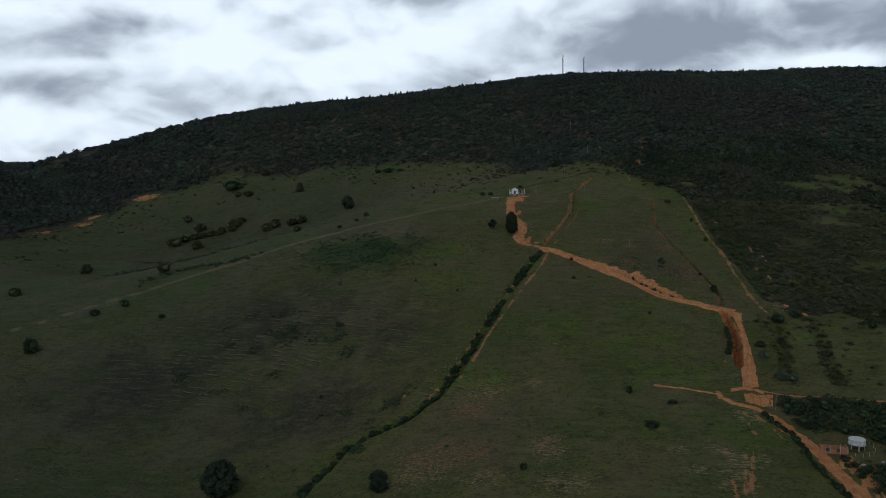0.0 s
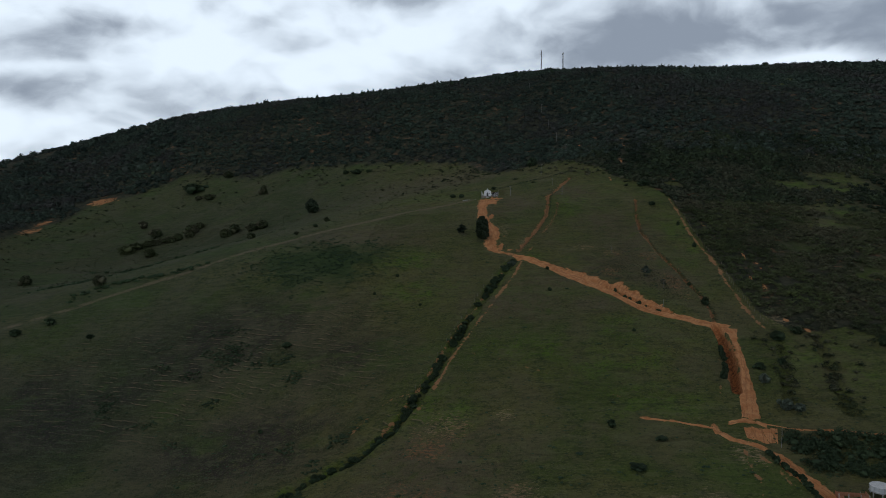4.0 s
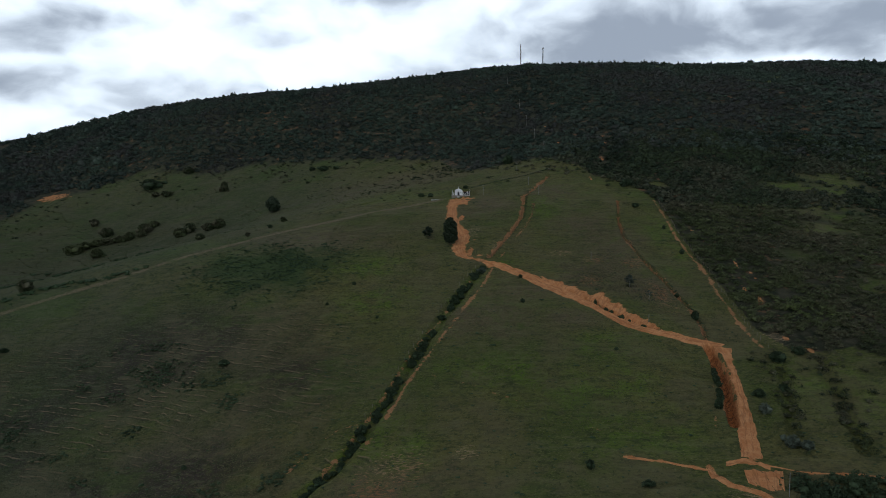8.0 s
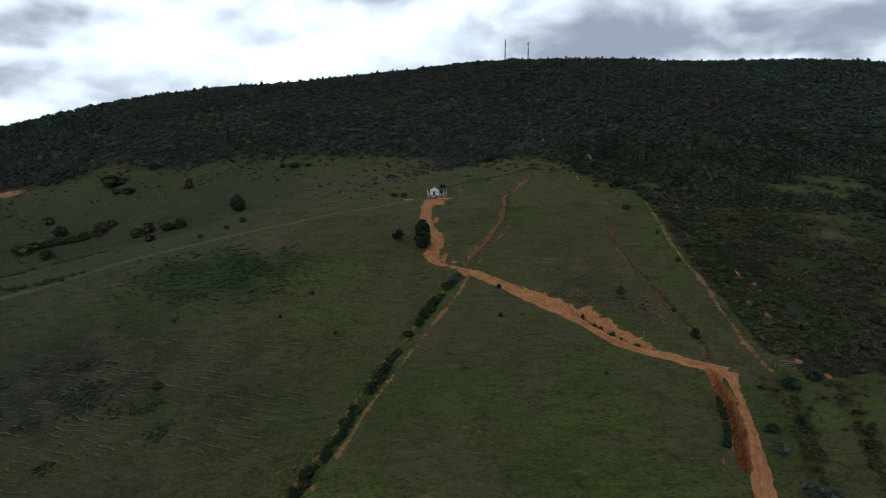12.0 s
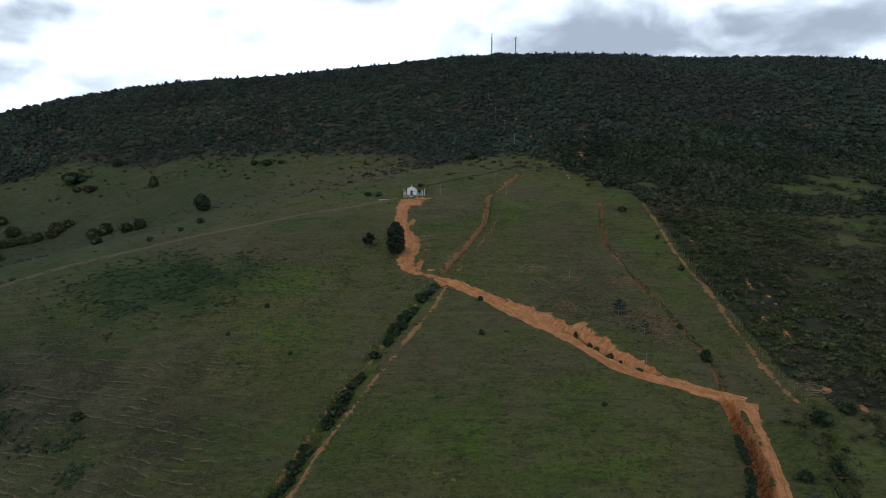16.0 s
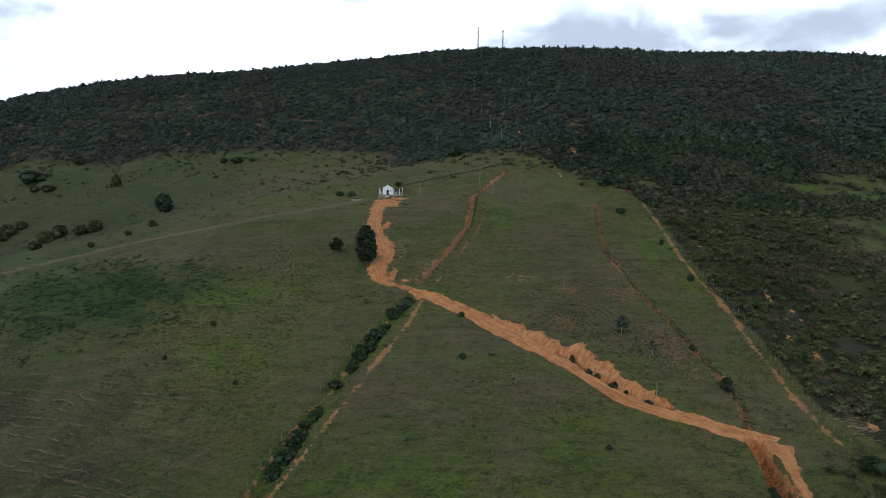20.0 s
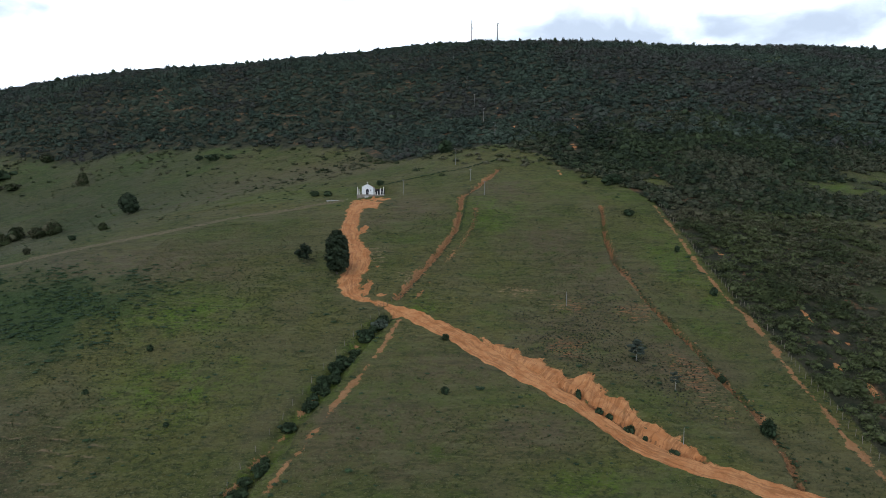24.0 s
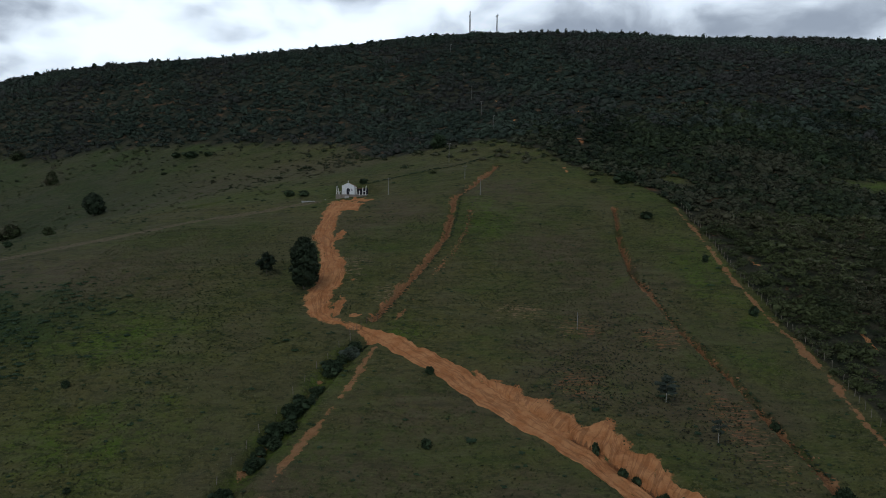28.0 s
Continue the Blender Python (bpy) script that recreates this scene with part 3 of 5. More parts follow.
CHAPEL_WASH = [(-11.7, 523), (-12.4, 509.7), (-12.2, 485), (-9.2, 477.7), (-6.7, 469), (-5, 457.5), (-5.3, 450.6), (-6.4, 445), (-6.4, 440.8), (-3.9, 435.3), (0.8, 432.4), (9.1, 429), (9.7, 430), (5.3, 431.5), (1.6, 434.1), (0.4, 437.5), (-0.8, 448.5), (0.7, 451), (1.6, 456.4), (0, 466), (-2.8, 471.3), (-4.6, 478), (-6.6, 488), (-7.2, 499), (-7.4, 509.8), (-1.6, 508.4), (-0.5, 516.5)]
wash_depth = np.where(inside(gx, gy, CHAPEL_WASH), 1.0, -1.0) * distance(gx, gy, CHAPEL_WASH + CHAPEL_WASH[:1])
bare = np.maximum(bare, np.minimum(0.25 + 0.8 * wash_depth, 0.40) + 0.15 * lattice(gx, gy, 3.2, 93))
BANK_TOP = [(35.7, 410.5), (38.7, 407), (42.9, 405), (45.5, 401.5), (49, 400.3), (51.4, 396.4), (54.1, 395), (55.2, 392), (57.6, 392.6), (59.9, 393), (60.8, 389), (62.1, 385.3), (65.7, 382.6), (67.2, 380.4), (68.2, 376.8), (72.1, 374.6), (72.8, 372.4), (74.9, 370), (78, 366)]
ROAD_LOW = [(9.1, 428.5), (16.8, 419.4), (23.6, 413.9), (30.1, 406.5), (36, 399.5), (41.4, 394.3), (46.6, 389.1), (51.4, 384.4), (55.7, 379.2), (59.6, 373.9), (62.5, 369.8), (66, 366.3), (72, 362.4), (80, 359), (89, 354), (95, 350.5)]
ROAD_TOP = [(9.7, 430.2), (19.2, 424.5), (27.5, 417.6), (32.7, 413.2), (36.5, 408), (42, 401.5), (47, 396), (51.5, 391.5), (55.7, 387.9), (59.5, 382.7), (62.7, 378.5), (65.8, 374.6), (68, 371), (71, 368.5), (76, 365.5), (84, 362.5), (93, 358), (100, 354)]
CHAPEL_LEFT, CHAPEL_RIGHT = CHAPEL_WASH[:12], CHAPEL_WASH[:11:-1]
DOWN_LEFT = [(93.5, 352.5), (96.6, 347.5), (96.1, 337), (94.8, 326.7), (91.6, 312), (88.6, 305), (84.6, 289.5)]
DOWN_RIGHT = [(101.8, 351.5), (98.8, 342), (97.6, 328), (95.9, 315.3), (93.9, 303.3), (90.9, 289)]
bank_ring = BANK_TOP + [(74, 364), (69, 367), (64, 373), (60, 379), (54, 385), (49, 391), (41, 397), (35, 405)]
bank_depth = np.where(inside(gx, gy, bank_ring), 1.0, -1.0) * distance(gx, gy, BANK_TOP)
bare = np.maximum(bare, np.minimum(0.2 + 0.8 * bank_depth, 0.55) + 0.6 * lattice(gx, gy, 2.2, 92))
for cx, cy, rx, ry in BANKS:
    bare = np.maximum(bare, 1.8 - 2.6 * (np.hypot((gx - cx) / rx, (gy - cy) / ry) - 0.3) + 1.6 * lattice(gx, gy, 2.2, 91) + 1.2 * lattice(gx, gy, 1.0, 94) - 0.5)
paint("bare", np.clip(bare, -6, 3))
paint("track", np.clip(track, -6, 3))
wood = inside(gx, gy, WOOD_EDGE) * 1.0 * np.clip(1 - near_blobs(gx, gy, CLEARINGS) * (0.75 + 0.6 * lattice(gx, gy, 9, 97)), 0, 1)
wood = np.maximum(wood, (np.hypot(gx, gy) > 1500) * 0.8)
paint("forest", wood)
paint("lush", np.maximum(near_blobs(gx, gy, LUSH), np.clip(1.6 - distance(gx, gy, DITCH) / 3.0, 0, 1)))
paint("dry", np.maximum(near_blobs(gx, gy, DRY_SHADED), 0.38 * near_blobs(gx, gy, [(-270, 620, 200, 190)])))
paint("brown", near_blobs(gx, gy, BROWN))
paint("worn", near_blobs(gx, gy, WORN))
paint("raw", np.clip(np.maximum(1.5 - distance(gx, gy, DEEP_GULLY) / 1.7, 1.2 - np.minimum(distance(gx, gy, BANK_RILL), np.minimum(distance(gx, gy, BANK_GULLY), 0.3 + distance(gx, gy, UPPER_GULLY))) / 0.9), 0, 1))
paint("path", np.clip(2.4 - distance(gx, gy, RIDGE_TRACK), -6, 3))
paint("fern", near_blobs(gx, gy, [(-98, 432, 56, 36)]))
# strength of that painted haze and dimming, growing with -x
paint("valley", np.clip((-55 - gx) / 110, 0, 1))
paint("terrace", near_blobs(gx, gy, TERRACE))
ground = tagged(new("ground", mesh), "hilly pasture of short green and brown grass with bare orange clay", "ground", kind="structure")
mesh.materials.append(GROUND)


def height(x, y):
    return float(ground_height(np.array([x]), np.array([y]))[0])


# ---- small builders ----
def part(name, bm, mat, parent=None, label=""):
    """One mesh object from a bmesh, under a thing or a part."""
    data = bpy.data.meshes.new(name)
    bm.to_mesh(data)
    bm.free()
    data.materials.append(mat)
    ob = new(name, data)
    ob.parent = parent
    return tagged(ob, label)


def base_of(name, x, y, z=None, turn=0, label="", category="", group=""):
    ob = new(name)
    ob.matrix_basis = pose(x, y, height(x, y) if z is None else z, 0, 0, turn)
    return tagged(ob, label, category, group)


def add_box(bm, x0, x1, y0, y1, z0, z1, edge=0.0):
    made = bmesh.ops.create_cube(bm, size=1)["verts"]
    for v in made:
        v.co = Vector((x0 + (v.co.x + 0.5) * (x1 - x0), y0 + (v.co.y + 0.5) * (y1 - y0), z0 + (v.co.z + 0.5) * (z1 - z0)))
    if edge:
        bmesh.ops.bevel(bm, geom=list({e for v in made for e in v.link_edges}), offset=edge, segments=1, affect="EDGES")


def box(x0, x1, y0, y1, z0, z1, edge=0.02):
    bm = bmesh.new()
    add_box(bm, x0, x1, y0, y1, z0, z1, edge)
    return bm


def add_stick(bm, a, b, ra, rb, sides=6):
    a, b = Vector(a), Vector(b)
    turn = (b - a).to_track_quat("Z", "Y").to_matrix()
    rings = [[bm.verts.new(p + turn @ Vector((r * math.cos(k * 2 * math.pi / sides), r * math.sin(k * 2 * math.pi / sides), 0))) for k in range(sides)] for p, r in ((a, ra), (b, rb))]
    for k in range(sides):
        bm.faces.new((rings[0][k], rings[0][(k + 1) % sides], rings[1][(k + 1) % sides], rings[1][k]))
    bm.faces.new(rings[1])
    bm.faces.new(rings[0][::-1])


def stick(a, b, ra, rb, sides=6):
    bm = bmesh.new()
    add_stick(bm, a, b, ra, rb, sides)
    return bm


def mesh_from(name, verts, faces, mat, smooth=False):
    data = bpy.data.meshes.new(name)
    data.from_pydata(verts, [], faces)
    if smooth:
        data.polygons.foreach_set("use_smooth", np.ones(len(data.polygons), bool))
    data.materials.append(mat)
    return data


# ---- dirt roads: ribbons with wheel ruts ----
def resample(line, gap):
    out = []
    for (ax, ay), (bx, by) in zip(line, line[1:]):
        n = max(1, int(math.hypot(bx - ax, by - ay) / gap))
        out += [(ax + (bx - ax) * k / n, ay + (by - ay) * k / n) for k in range(n)]
    out.append(line[-1])
    p = np.array(out, float)
    for _ in range(int(3.0 / gap)):
        p[1:-1] = 0.25 * p[:-2] + 0.5 * p[1:-1] + 0.25 * p[2:]
    return p


def ribbon(name, line, half, label, category, rut=0.12, lift=0.10):
    p = resample(line, 0.7)
    t = np.gradient(p, axis=0)
    t /= np.linalg.norm(t, axis=1)[:, None] + 1e-9
    side = np.stack([t[:, 1], -t[:, 0]], 1)
    s = np.linspace(-1, 1, 33)
    wide = half * (1 + 0.25 * lattice(p[:, 0], p[:, 1], 6, 11) + 0.12 * lattice(p[:, 0], p[:, 1], 1.7, 12))
    q = p[:, None, :] + side[:, None, :] * s[None, :, None] * wide[:, None, None]
    z = ground_height(q[..., 0].ravel(), q[..., 1].ravel()).reshape(q.shape[:2])
    z += lift - 0.35 * np.abs(s[None, :]) ** 6
    for k in (-0.42, 0.42):
        z -= rut * np.exp(-((s[None, :] - k - 0.10 * lattice(p[:, 0], p[:, 1], 9, 13)[:, None]) / 0.10) ** 2)
    for k, where_ in enumerate((-0.65, -0.1, 0.25, 0.72)):
        run = where_ + 0.30 * lattice(p[:, 0], p[:, 1], 8, 60 + k) + 0.10 * lattice(p[:, 0], p[:, 1], 2.5, 70 + k)
        deep = 0.45 * np.clip(0.4 + lattice(p[:, 0], p[:, 1], 13, 80 + k), 0, 1)
        z -= rut * 2.2 * deep[:, None] * np.exp(-((s[None, :] - run[:, None]) / 0.055) ** 2)
    z += 0.09 * lattice(q[..., 0], q[..., 1], 1.3, 14)
    verts = np.concatenate([q, z[..., None]], 2).reshape(-1, 3).tolist()
    n, k = len(p), len(s)
    faces = [(i * k + j, i * k + j + 1, (i + 1) * k + j + 1, (i + 1) * k + j) for i in range(n - 1) for j in range(k - 1)]
    data = mesh_from(name, verts, faces, SOIL, True)
    data.attributes.new("across", "FLOAT", "POINT").data.foreach_set("value", (s[None, :] * wide[:, None]).ravel().astype(np.float32))
    data.attributes.new("along", "FLOAT", "POINT").data.foreach_set("value", np.repeat(np.arange(n) * 0.7, k).astype(np.float32))
    return tagged(new(name, data), label, category, kind="structure")


def even(line, n):
    """n points at even steps along a line, slightly smoothed."""
    p = np.array(line, float)
    d = np.concatenate([[0], np.cumsum(np.hypot(*np.diff(p, axis=0).T))])
    a = np.linspace(0, d[-1], n)
    q = np.stack([np.interp(a, d, p[:, 0]), np.interp(a, d, p[:, 1])], 1)
    for _ in range(8):
        q[1:-1] = 0.25 * q[:-2] + 0.5 * q[1:-1] + 0.25 * q[2:]
    return q


def sheet(name, left, right, label, category, ruts=(), rut=0.25, fringe=0.5, lift=0.10, rills=0.0, across=41, seed=0):
    """Bare clay between two edges: wheel ruts run along it, or rills run down it."""
    gap = 0.25 if rills else 0.4
    span = max(np.hypot(*np.diff(np.array(q, float), axis=0).T).sum() for q in (left, right))
    n = int(span / gap)
    a, b = even(left, n), even(right, n)
    out = b - a
    half = np.linalg.norm(out, axis=1) / 2 + 1e-6
    out = out / (2 * half[:, None])
    ragged = lambda p, k: fringe * (0.7 * lattice(p[:, 0], p[:, 1], 2.6, k) + 0.5 * lattice(p[:, 0], p[:, 1], 0.9, k + 1))
    tame = np.minimum(1, half / 1.2)
    a, b = a - out * (ragged(a, 110 + seed) * tame)[:, None], b + out * (ragged(b, 120 + seed) * tame)[:, None]
    s, dist = np.linspace(-1, 1, across), np.arange(n) * gap
    q = a[:, None, :] * (0.5 - 0.5 * s)[None, :, None] + b[:, None, :] * (0.5 + 0.5 * s)[None, :, None]
    x, y = q[..., 0], q[..., 1]
    z = ground_height(x.ravel(), y.ravel()).reshape(x.shape) + lift - 0.34 * np.abs(s[None, :]) ** 14
    metres = s[None, :] * half[:, None]
    for k in ruts:
        drift = k * half + 0.5 * lattice(dist, dist * 0, 9, 130 + seed) + 0.22 * lattice(dist, dist * 0, 2.7, 131 + seed)
        z -= rut * np.clip(0.75 + 0.5 * lattice(dist, dist * 0 + 40 * k, 11, 132), 0.2, 1)[:, None] * np.exp(-((metres - drift[:, None]) / 0.26) ** 2)
    if rills:
        r = random.Random(seed)
        at = 0.5
        while at < span:
            deep, lean, top = rills * r.uniform(0.4, 1.2), r.uniform(1.0, 3.0), r.uniform(0.6, 1.1)
            bend = at + lean * (1 - s) * 0.5 + 0.3 * lattice(s * 3, s * 0 + at, 0.8, 140)
            z -= deep * (s < top) * np.exp(-((dist[:, None] - bend[None, :]) / 0.16) ** 2) * np.clip(1.2 - s, 0.3, 1)[None, :]
            at += r.uniform(1.2, 5.0)
        z += 0.22 * np.clip(s - 0.7, 0, 1)[None, :] * lattice(x, y, 1.1, 141)
    z += 0.05 * lattice(x, y, 1.1, 14) + 0.03 * lattice(x, y, 0.5, 15)
    k = len(s)
    faces = [(i * k + j, i * k + j + 1, (i + 1) * k + j + 1, (i + 1) * k + j) for i in range(n - 1) for j in range(k - 1)]
    data = mesh_from(name, np.stack([x, y, z], 2).reshape(-1, 3).tolist(), faces, SOIL, True)
    lines = (metres, np.repeat(dist[:, None], k, 1))
    for title, value in zip(("across", "along"), lines[::-1] if rills else lines):
        data.attributes.new(title, "FLOAT", "POINT").data.foreach_set("value", value.ravel().astype(np.float32))
    return tagged(new(name, data), label, category, kind="structure")


sheet("road", CHAPEL_LEFT, CHAPEL_RIGHT, "rutted orange clay track climbing to the chapel", "dirt road", (-0.35, 0.15, 0.60), 0.24, 0.7, 0.22, 0.0, 49, 1)
sheet("road", ROAD_LOW, ROAD_TOP, "washed-out orange clay road crossing the pasture", "dirt road", (-0.70, -0.25, 0.45), 0.22, 0.5, 0.22, 0.0, 41, 2)
sheet("clay_bank", ROAD_TOP[4:15], BANK_TOP, "eroded orange clay bank cut by rills above the road", "bank", (), 0.0, 0.45, 0.22, 0.30, 41, 3)
sheet("road", DOWN_LEFT, DOWN_RIGHT, "orange clay road beside an eroded gully", "dirt road", (-0.35, 0.25), 0.22, 0.4, 0.20, 0.0, 33, 4)
ribbon("road", LOW_ROAD[:5], 1.3, "narrow start of the clay road below the junction", "dirt road")
ribbon("road", LOW_ROAD[4:], 2.4, "orange clay road running down to the houses", "dirt road")
sheet("clay_bank", [(83, 277.5), (87, 275.3), (91.5, 274.5)], [(83.5, 283), (89, 284), (94.5, 284)], "bare orange clay bank below the road junction", "bank", (), 0.0, 1.1, 0.16, 0.25, 33, 5)
sheet("path", [(79.5, 286), (85.5, 287.3), (91, 283.6)], [(80, 287.6), (86, 289.4), (91.6, 285.4)], "pale trodden clay where the paths cross", "path", (), 0.0, 0.4, 0.22, 0.0, 13, 6)
ribbon("path", SIDE_LEFT, 0.6, "narrow bare clay footpath in the grass", "path", 0.03)
ribbon("path", SIDE_RIGHT, 0.42, "pale bare footpath across the meadow", "path", 0.03)


# ---- growing things ----
rng = np.random.default_rng(7)


def lump(sub, rough, seed):
    """A knobbly closed clump of radius 1: its points and triangles."""
    bm = bmesh.new()
    bmesh.ops.create_icosphere(bm, subdivisions=sub, radius=1)
    v = np.array([p.co[:] for p in bm.verts])
    f = np.array([[p.index for p in q.verts] for q in bm.faces])
    bm.free()
    r = np.random.default_rng(seed)
    knobs = r.normal(size=(9, 3))
    knobs /= np.linalg.norm(knobs, axis=1)[:, None]
    swell = np.exp(-((1 - v @ knobs.T) / 0.16)).max(1)
    return v * (0.74 + 0.36 * swell + rough * r.uniform(-1, 1, len(v)))[:, None], f


def sprays(n, size, seed, inner=0.6):
    """Loose leaf sprays round a ball of radius 1."""
    r = np.random.default_rng(seed)
    d = r.normal(size=(n, 3))
    d /= np.linalg.norm(d, axis=1)[:, None]
    mid = d * r.uniform(inner, 1.12, n)[:, None]
    a, b = r.normal(size=(n, 3)) * size, r.normal(size=(n, 3)) * size
    v = np.stack([mid + a, mid + b, mid - 0.5 * (a + b) + d * size], 1).reshape(-1, 3)
    return v, np.arange(3 * n).reshape(-1, 3)


def merge(bits):
    vs, fs, n = [], [], 0
    for v, f in bits:
        vs.append(v), fs.append(f + n)
        n += len(v)
    return np.concatenate(vs), np.concatenate(fs)


def crown_kind(sub, rough, spray, size, seed, lumps=1, core=1.0):
    r = np.random.default_rng(seed + 50)
    bits = []
    for k in range(lumps):
        v, f = lump(sub, rough, seed * 13 + k)
        if lumps > 1:
            off = r.normal(size=3) * (0.50, 0.50, 0.26)
            v = v * r.uniform(0.30, 0.60) * core + off * (0.5 + 0.5 * core)
        else:
            v = v * core
        bits.append((v, f))
    bits.append(sprays(spray, size, seed + 9))
    v, f = merge(bits)
    if sub == 1:
        f = f[v[f][:, :, 2].max(1) > -0.25]
    return v, f


def quick_mesh(name, v, f, mat, tone=None):
    data = bpy.data.meshes.new(name)
    data.vertices.add(len(v))
    data.vertices.foreach_set("co", np.asarray(v, np.float32).ravel())
    data.loops.add(3 * len(f))
    data.loops.foreach_set("vertex_index", np.asarray(f, np.int32).ravel())
    data.polygons.add(len(f))
    data.polygons.foreach_set("loop_start", np.arange(0, 3 * len(f), 3))
    data.update()
    data.polygons.foreach_set("use_smooth", np.ones(len(f), bool))
    data.attributes.new("tone", "FLOAT", "POINT").data.foreach_set("value", np.full(len(v), 0.5, np.float32) if tone is None else np.asarray(tone, np.float32))
    data.materials.append(mat)
    return data


def scatter(name, kinds, x, y, wide, tall, mat, label, category, sink=0.25):
    """Many plants joined into one stuff object."""
    z = ground_height(x, y)
    vs, fs, tones, n = [], [], [], 0
    hue = np.clip(rng.uniform(0, 1, len(x)) * 0.55 + 0.22 + 0.32 * lattice(x, y, 17, 301) + 0.18 * lattice(x, y, 55, 302), 0, 1)
    pick = rng.integers(0, len(kinds), len(x))
    turn = rng.uniform(0, 2 * math.pi, len(x))
    for k, (v, f) in enumerate(kinds):
        i = np.nonzero(pick == k)[0]
        c, s = np.cos(turn[i])[:, None], np.sin(turn[i])[:, None]
        px = (v[None, :, 0] * c - v[None, :, 1] * s) * wide[i][:, None] + x[i][:, None]
        py = (v[None, :, 0] * s + v[None, :, 1] * c) * wide[i][:, None] + y[i][:, None]
        pz = (v[None, :, 2] * 0.5 + 0.5 - sink) * tall[i][:, None] + z[i][:, None]
        vs.append(np.stack([px, py, pz], 2).reshape(-1, 3))
        tones.append(np.repeat(hue[i], len(v)))
        fs.append((f[None] + (np.arange(len(i)) * len(v))[:, None, None]).reshape(-1, 3) + n)
        n += len(i) * len(v)
    return tagged(new(name, quick_mesh(name, np.concatenate(vs), np.concatenate(fs), mat, np.concatenate(tones))), label, category, kind="stuff")


def sown(n, x0, x1, y0, y1):
    return rng.uniform(x0, x1, n), rng.uniform(y0, y1, n)


FAR_CROWNS = [crown_kind(1, 0.22, 44, 0.21, k, 1, 0.86) for k in range(12)]
NEAR_CROWNS = [crown_kind(1, 0.26, 120, 0.13, 20 + k, 2, 0.95) for k in range(10)]


def woodland(name, n, area, size, kinds, mat, label, thin=0.96):
    x, y = sown(n, *area)
    keep = inside(x, y, WOOD_EDGE) & (rng.uniform(0, 1, n) > thin * near_blobs(x, y, CLEARINGS))
    keep &= rng.uniform(0, 1, n) < 0.90 + 0.26 * lattice(x, y, 26, 21)
    keep &= rng.uniform(0, 1, n) < 0.25 + distance(x, y, WOOD_EDGE[4:17]) / (22 + 16 * lattice(x, y, 45, 22))
    for cx, cy, rx, ry in SCARS:
        keep &= np.hypot((x - cx) / (rx + (1.2 if cy > 530 else 0.3)), (y - cy + 2) / (ry + (2 if cy > 530 else 0))) > 1.0
    x, y = x[keep], y[keep]
    wide = rng.uniform(*size, len(x)) * np.where(rng.uniform(0, 1, len(x)) > 0.93, 1.45, 1.0)
    high = wide * rng.uniform(0.9, 1.6, len(x)) * np.where(rng.uniform(0, 1, len(x)) > 0.96, 1.3, 1.0)
    return scatter(name, kinds, x, y, wide, high, mat, label, "forest")


woodland("forest", 8200, (70, 300, 325, 500), (0.9, 2.3), NEAR_CROWNS, WOODS_GREEN, "dense low scrub forest beyond the pasture fence")
woodland("forest", 8600, (60, 300, 500, 640), (1.0, 2.3), FAR_CROWNS, DEEP_WOODS, "dark green scrub forest climbing behind the pasture")
woodland("forest", 8000, (300, 620, 325, 1060), (2.0, 3.8), FAR_CROWNS, WOODS, "dense green scrub forest on the hillside")
woodland("forest", 29000, (-640, 300, 600, 1075), (1.3, 3.0), FAR_CROWNS, WOODS, "dense grey-green scrub forest covering the hill")
woodland("forest", 9000, (-1250, -380, 430, 1330), (2.6, 5.0), FAR_CROWNS, WOODS, "dark scrub forest on the far flank of the hill")
x, y = sown(900, -2300, -1250, 1500, 2500)
keep = np.abs(np.hypot(x, y) - 2560) < 160
w = rng.uniform(4, 9, keep.sum())
scatter("far_woods", FAR_CROWNS, x[keep], y[keep], w, w * 1.2, WOODS, "distant trees along the edge of a tableland", "forest")

# low growth in the pasture
x, y = sown(9000, -330, 128, 225, 575)
keep = ~inside(x, y, WOOD_EDGE) & (rng.uniform(0, 1, len(x)) < 0.55 + 0.5 * lattice(x, y, 22, 31))
for line, gap in ((CHAPEL_ROAD, 4), (MAIN_ROAD, 4), (DOWN_ROAD, 5), (LOW_ROAD, 4)):
    keep &= distance(x, y, line) > gap
x, y = x[keep], y[keep]
w = rng.uniform(0.16, 0.46, len(x)) ** 1.0 * np.where(rng.uniform(0, 1, len(x)) > 0.95, 1.9, 1.0)
WEEDS = [crown_kind(1, 0.25, 14, 0.30, 60 + k, 1) for k in range(6)]
scatter("weeds", WEEDS, x, y, w * 1.4, w * 0.8, FERN, "small dark weeds dotted over the grazed pasture", "weeds")
x, y = sown(6500, -470, 20, 540, 850)
keep = ~inside(x, y, WOOD_EDGE) & (rng.uniform(0, 1, len(x)) < 0.40 + 0.6 * lattice(x, y, 40, 32))
x, y = x[keep], y[keep]
w = rng.uniform(0.25, 0.85, len(x))
scatter("shrubs", WEEDS, x, y, w * 1.7, w * 0.9, WOODS_GREEN, "scattered low shrubs on the upper pasture", "shrubs")
x, y = sown(9000, -480, 110, 520, 860)
edge = distance(x, y, WOOD_EDGE[:20])
keep = ~inside(x, y, WOOD_EDGE) & (rng.uniform(0, 1, len(x)) < 0.60 * np.exp(-edge / 20) * (1 + 1.3 * lattice(x, y, 30, 36)))
x, y = x[keep], y[keep]
w = rng.uniform(0.7, 2.2, len(x))
scatter("shrubs", FAR_CROWNS, x, y, w, w * 1.1, WOODS_GREEN, "ragged fringe of shrubs below the forest", "shrubs")
x, y = sown(7000, -165, -40, 385, 480)
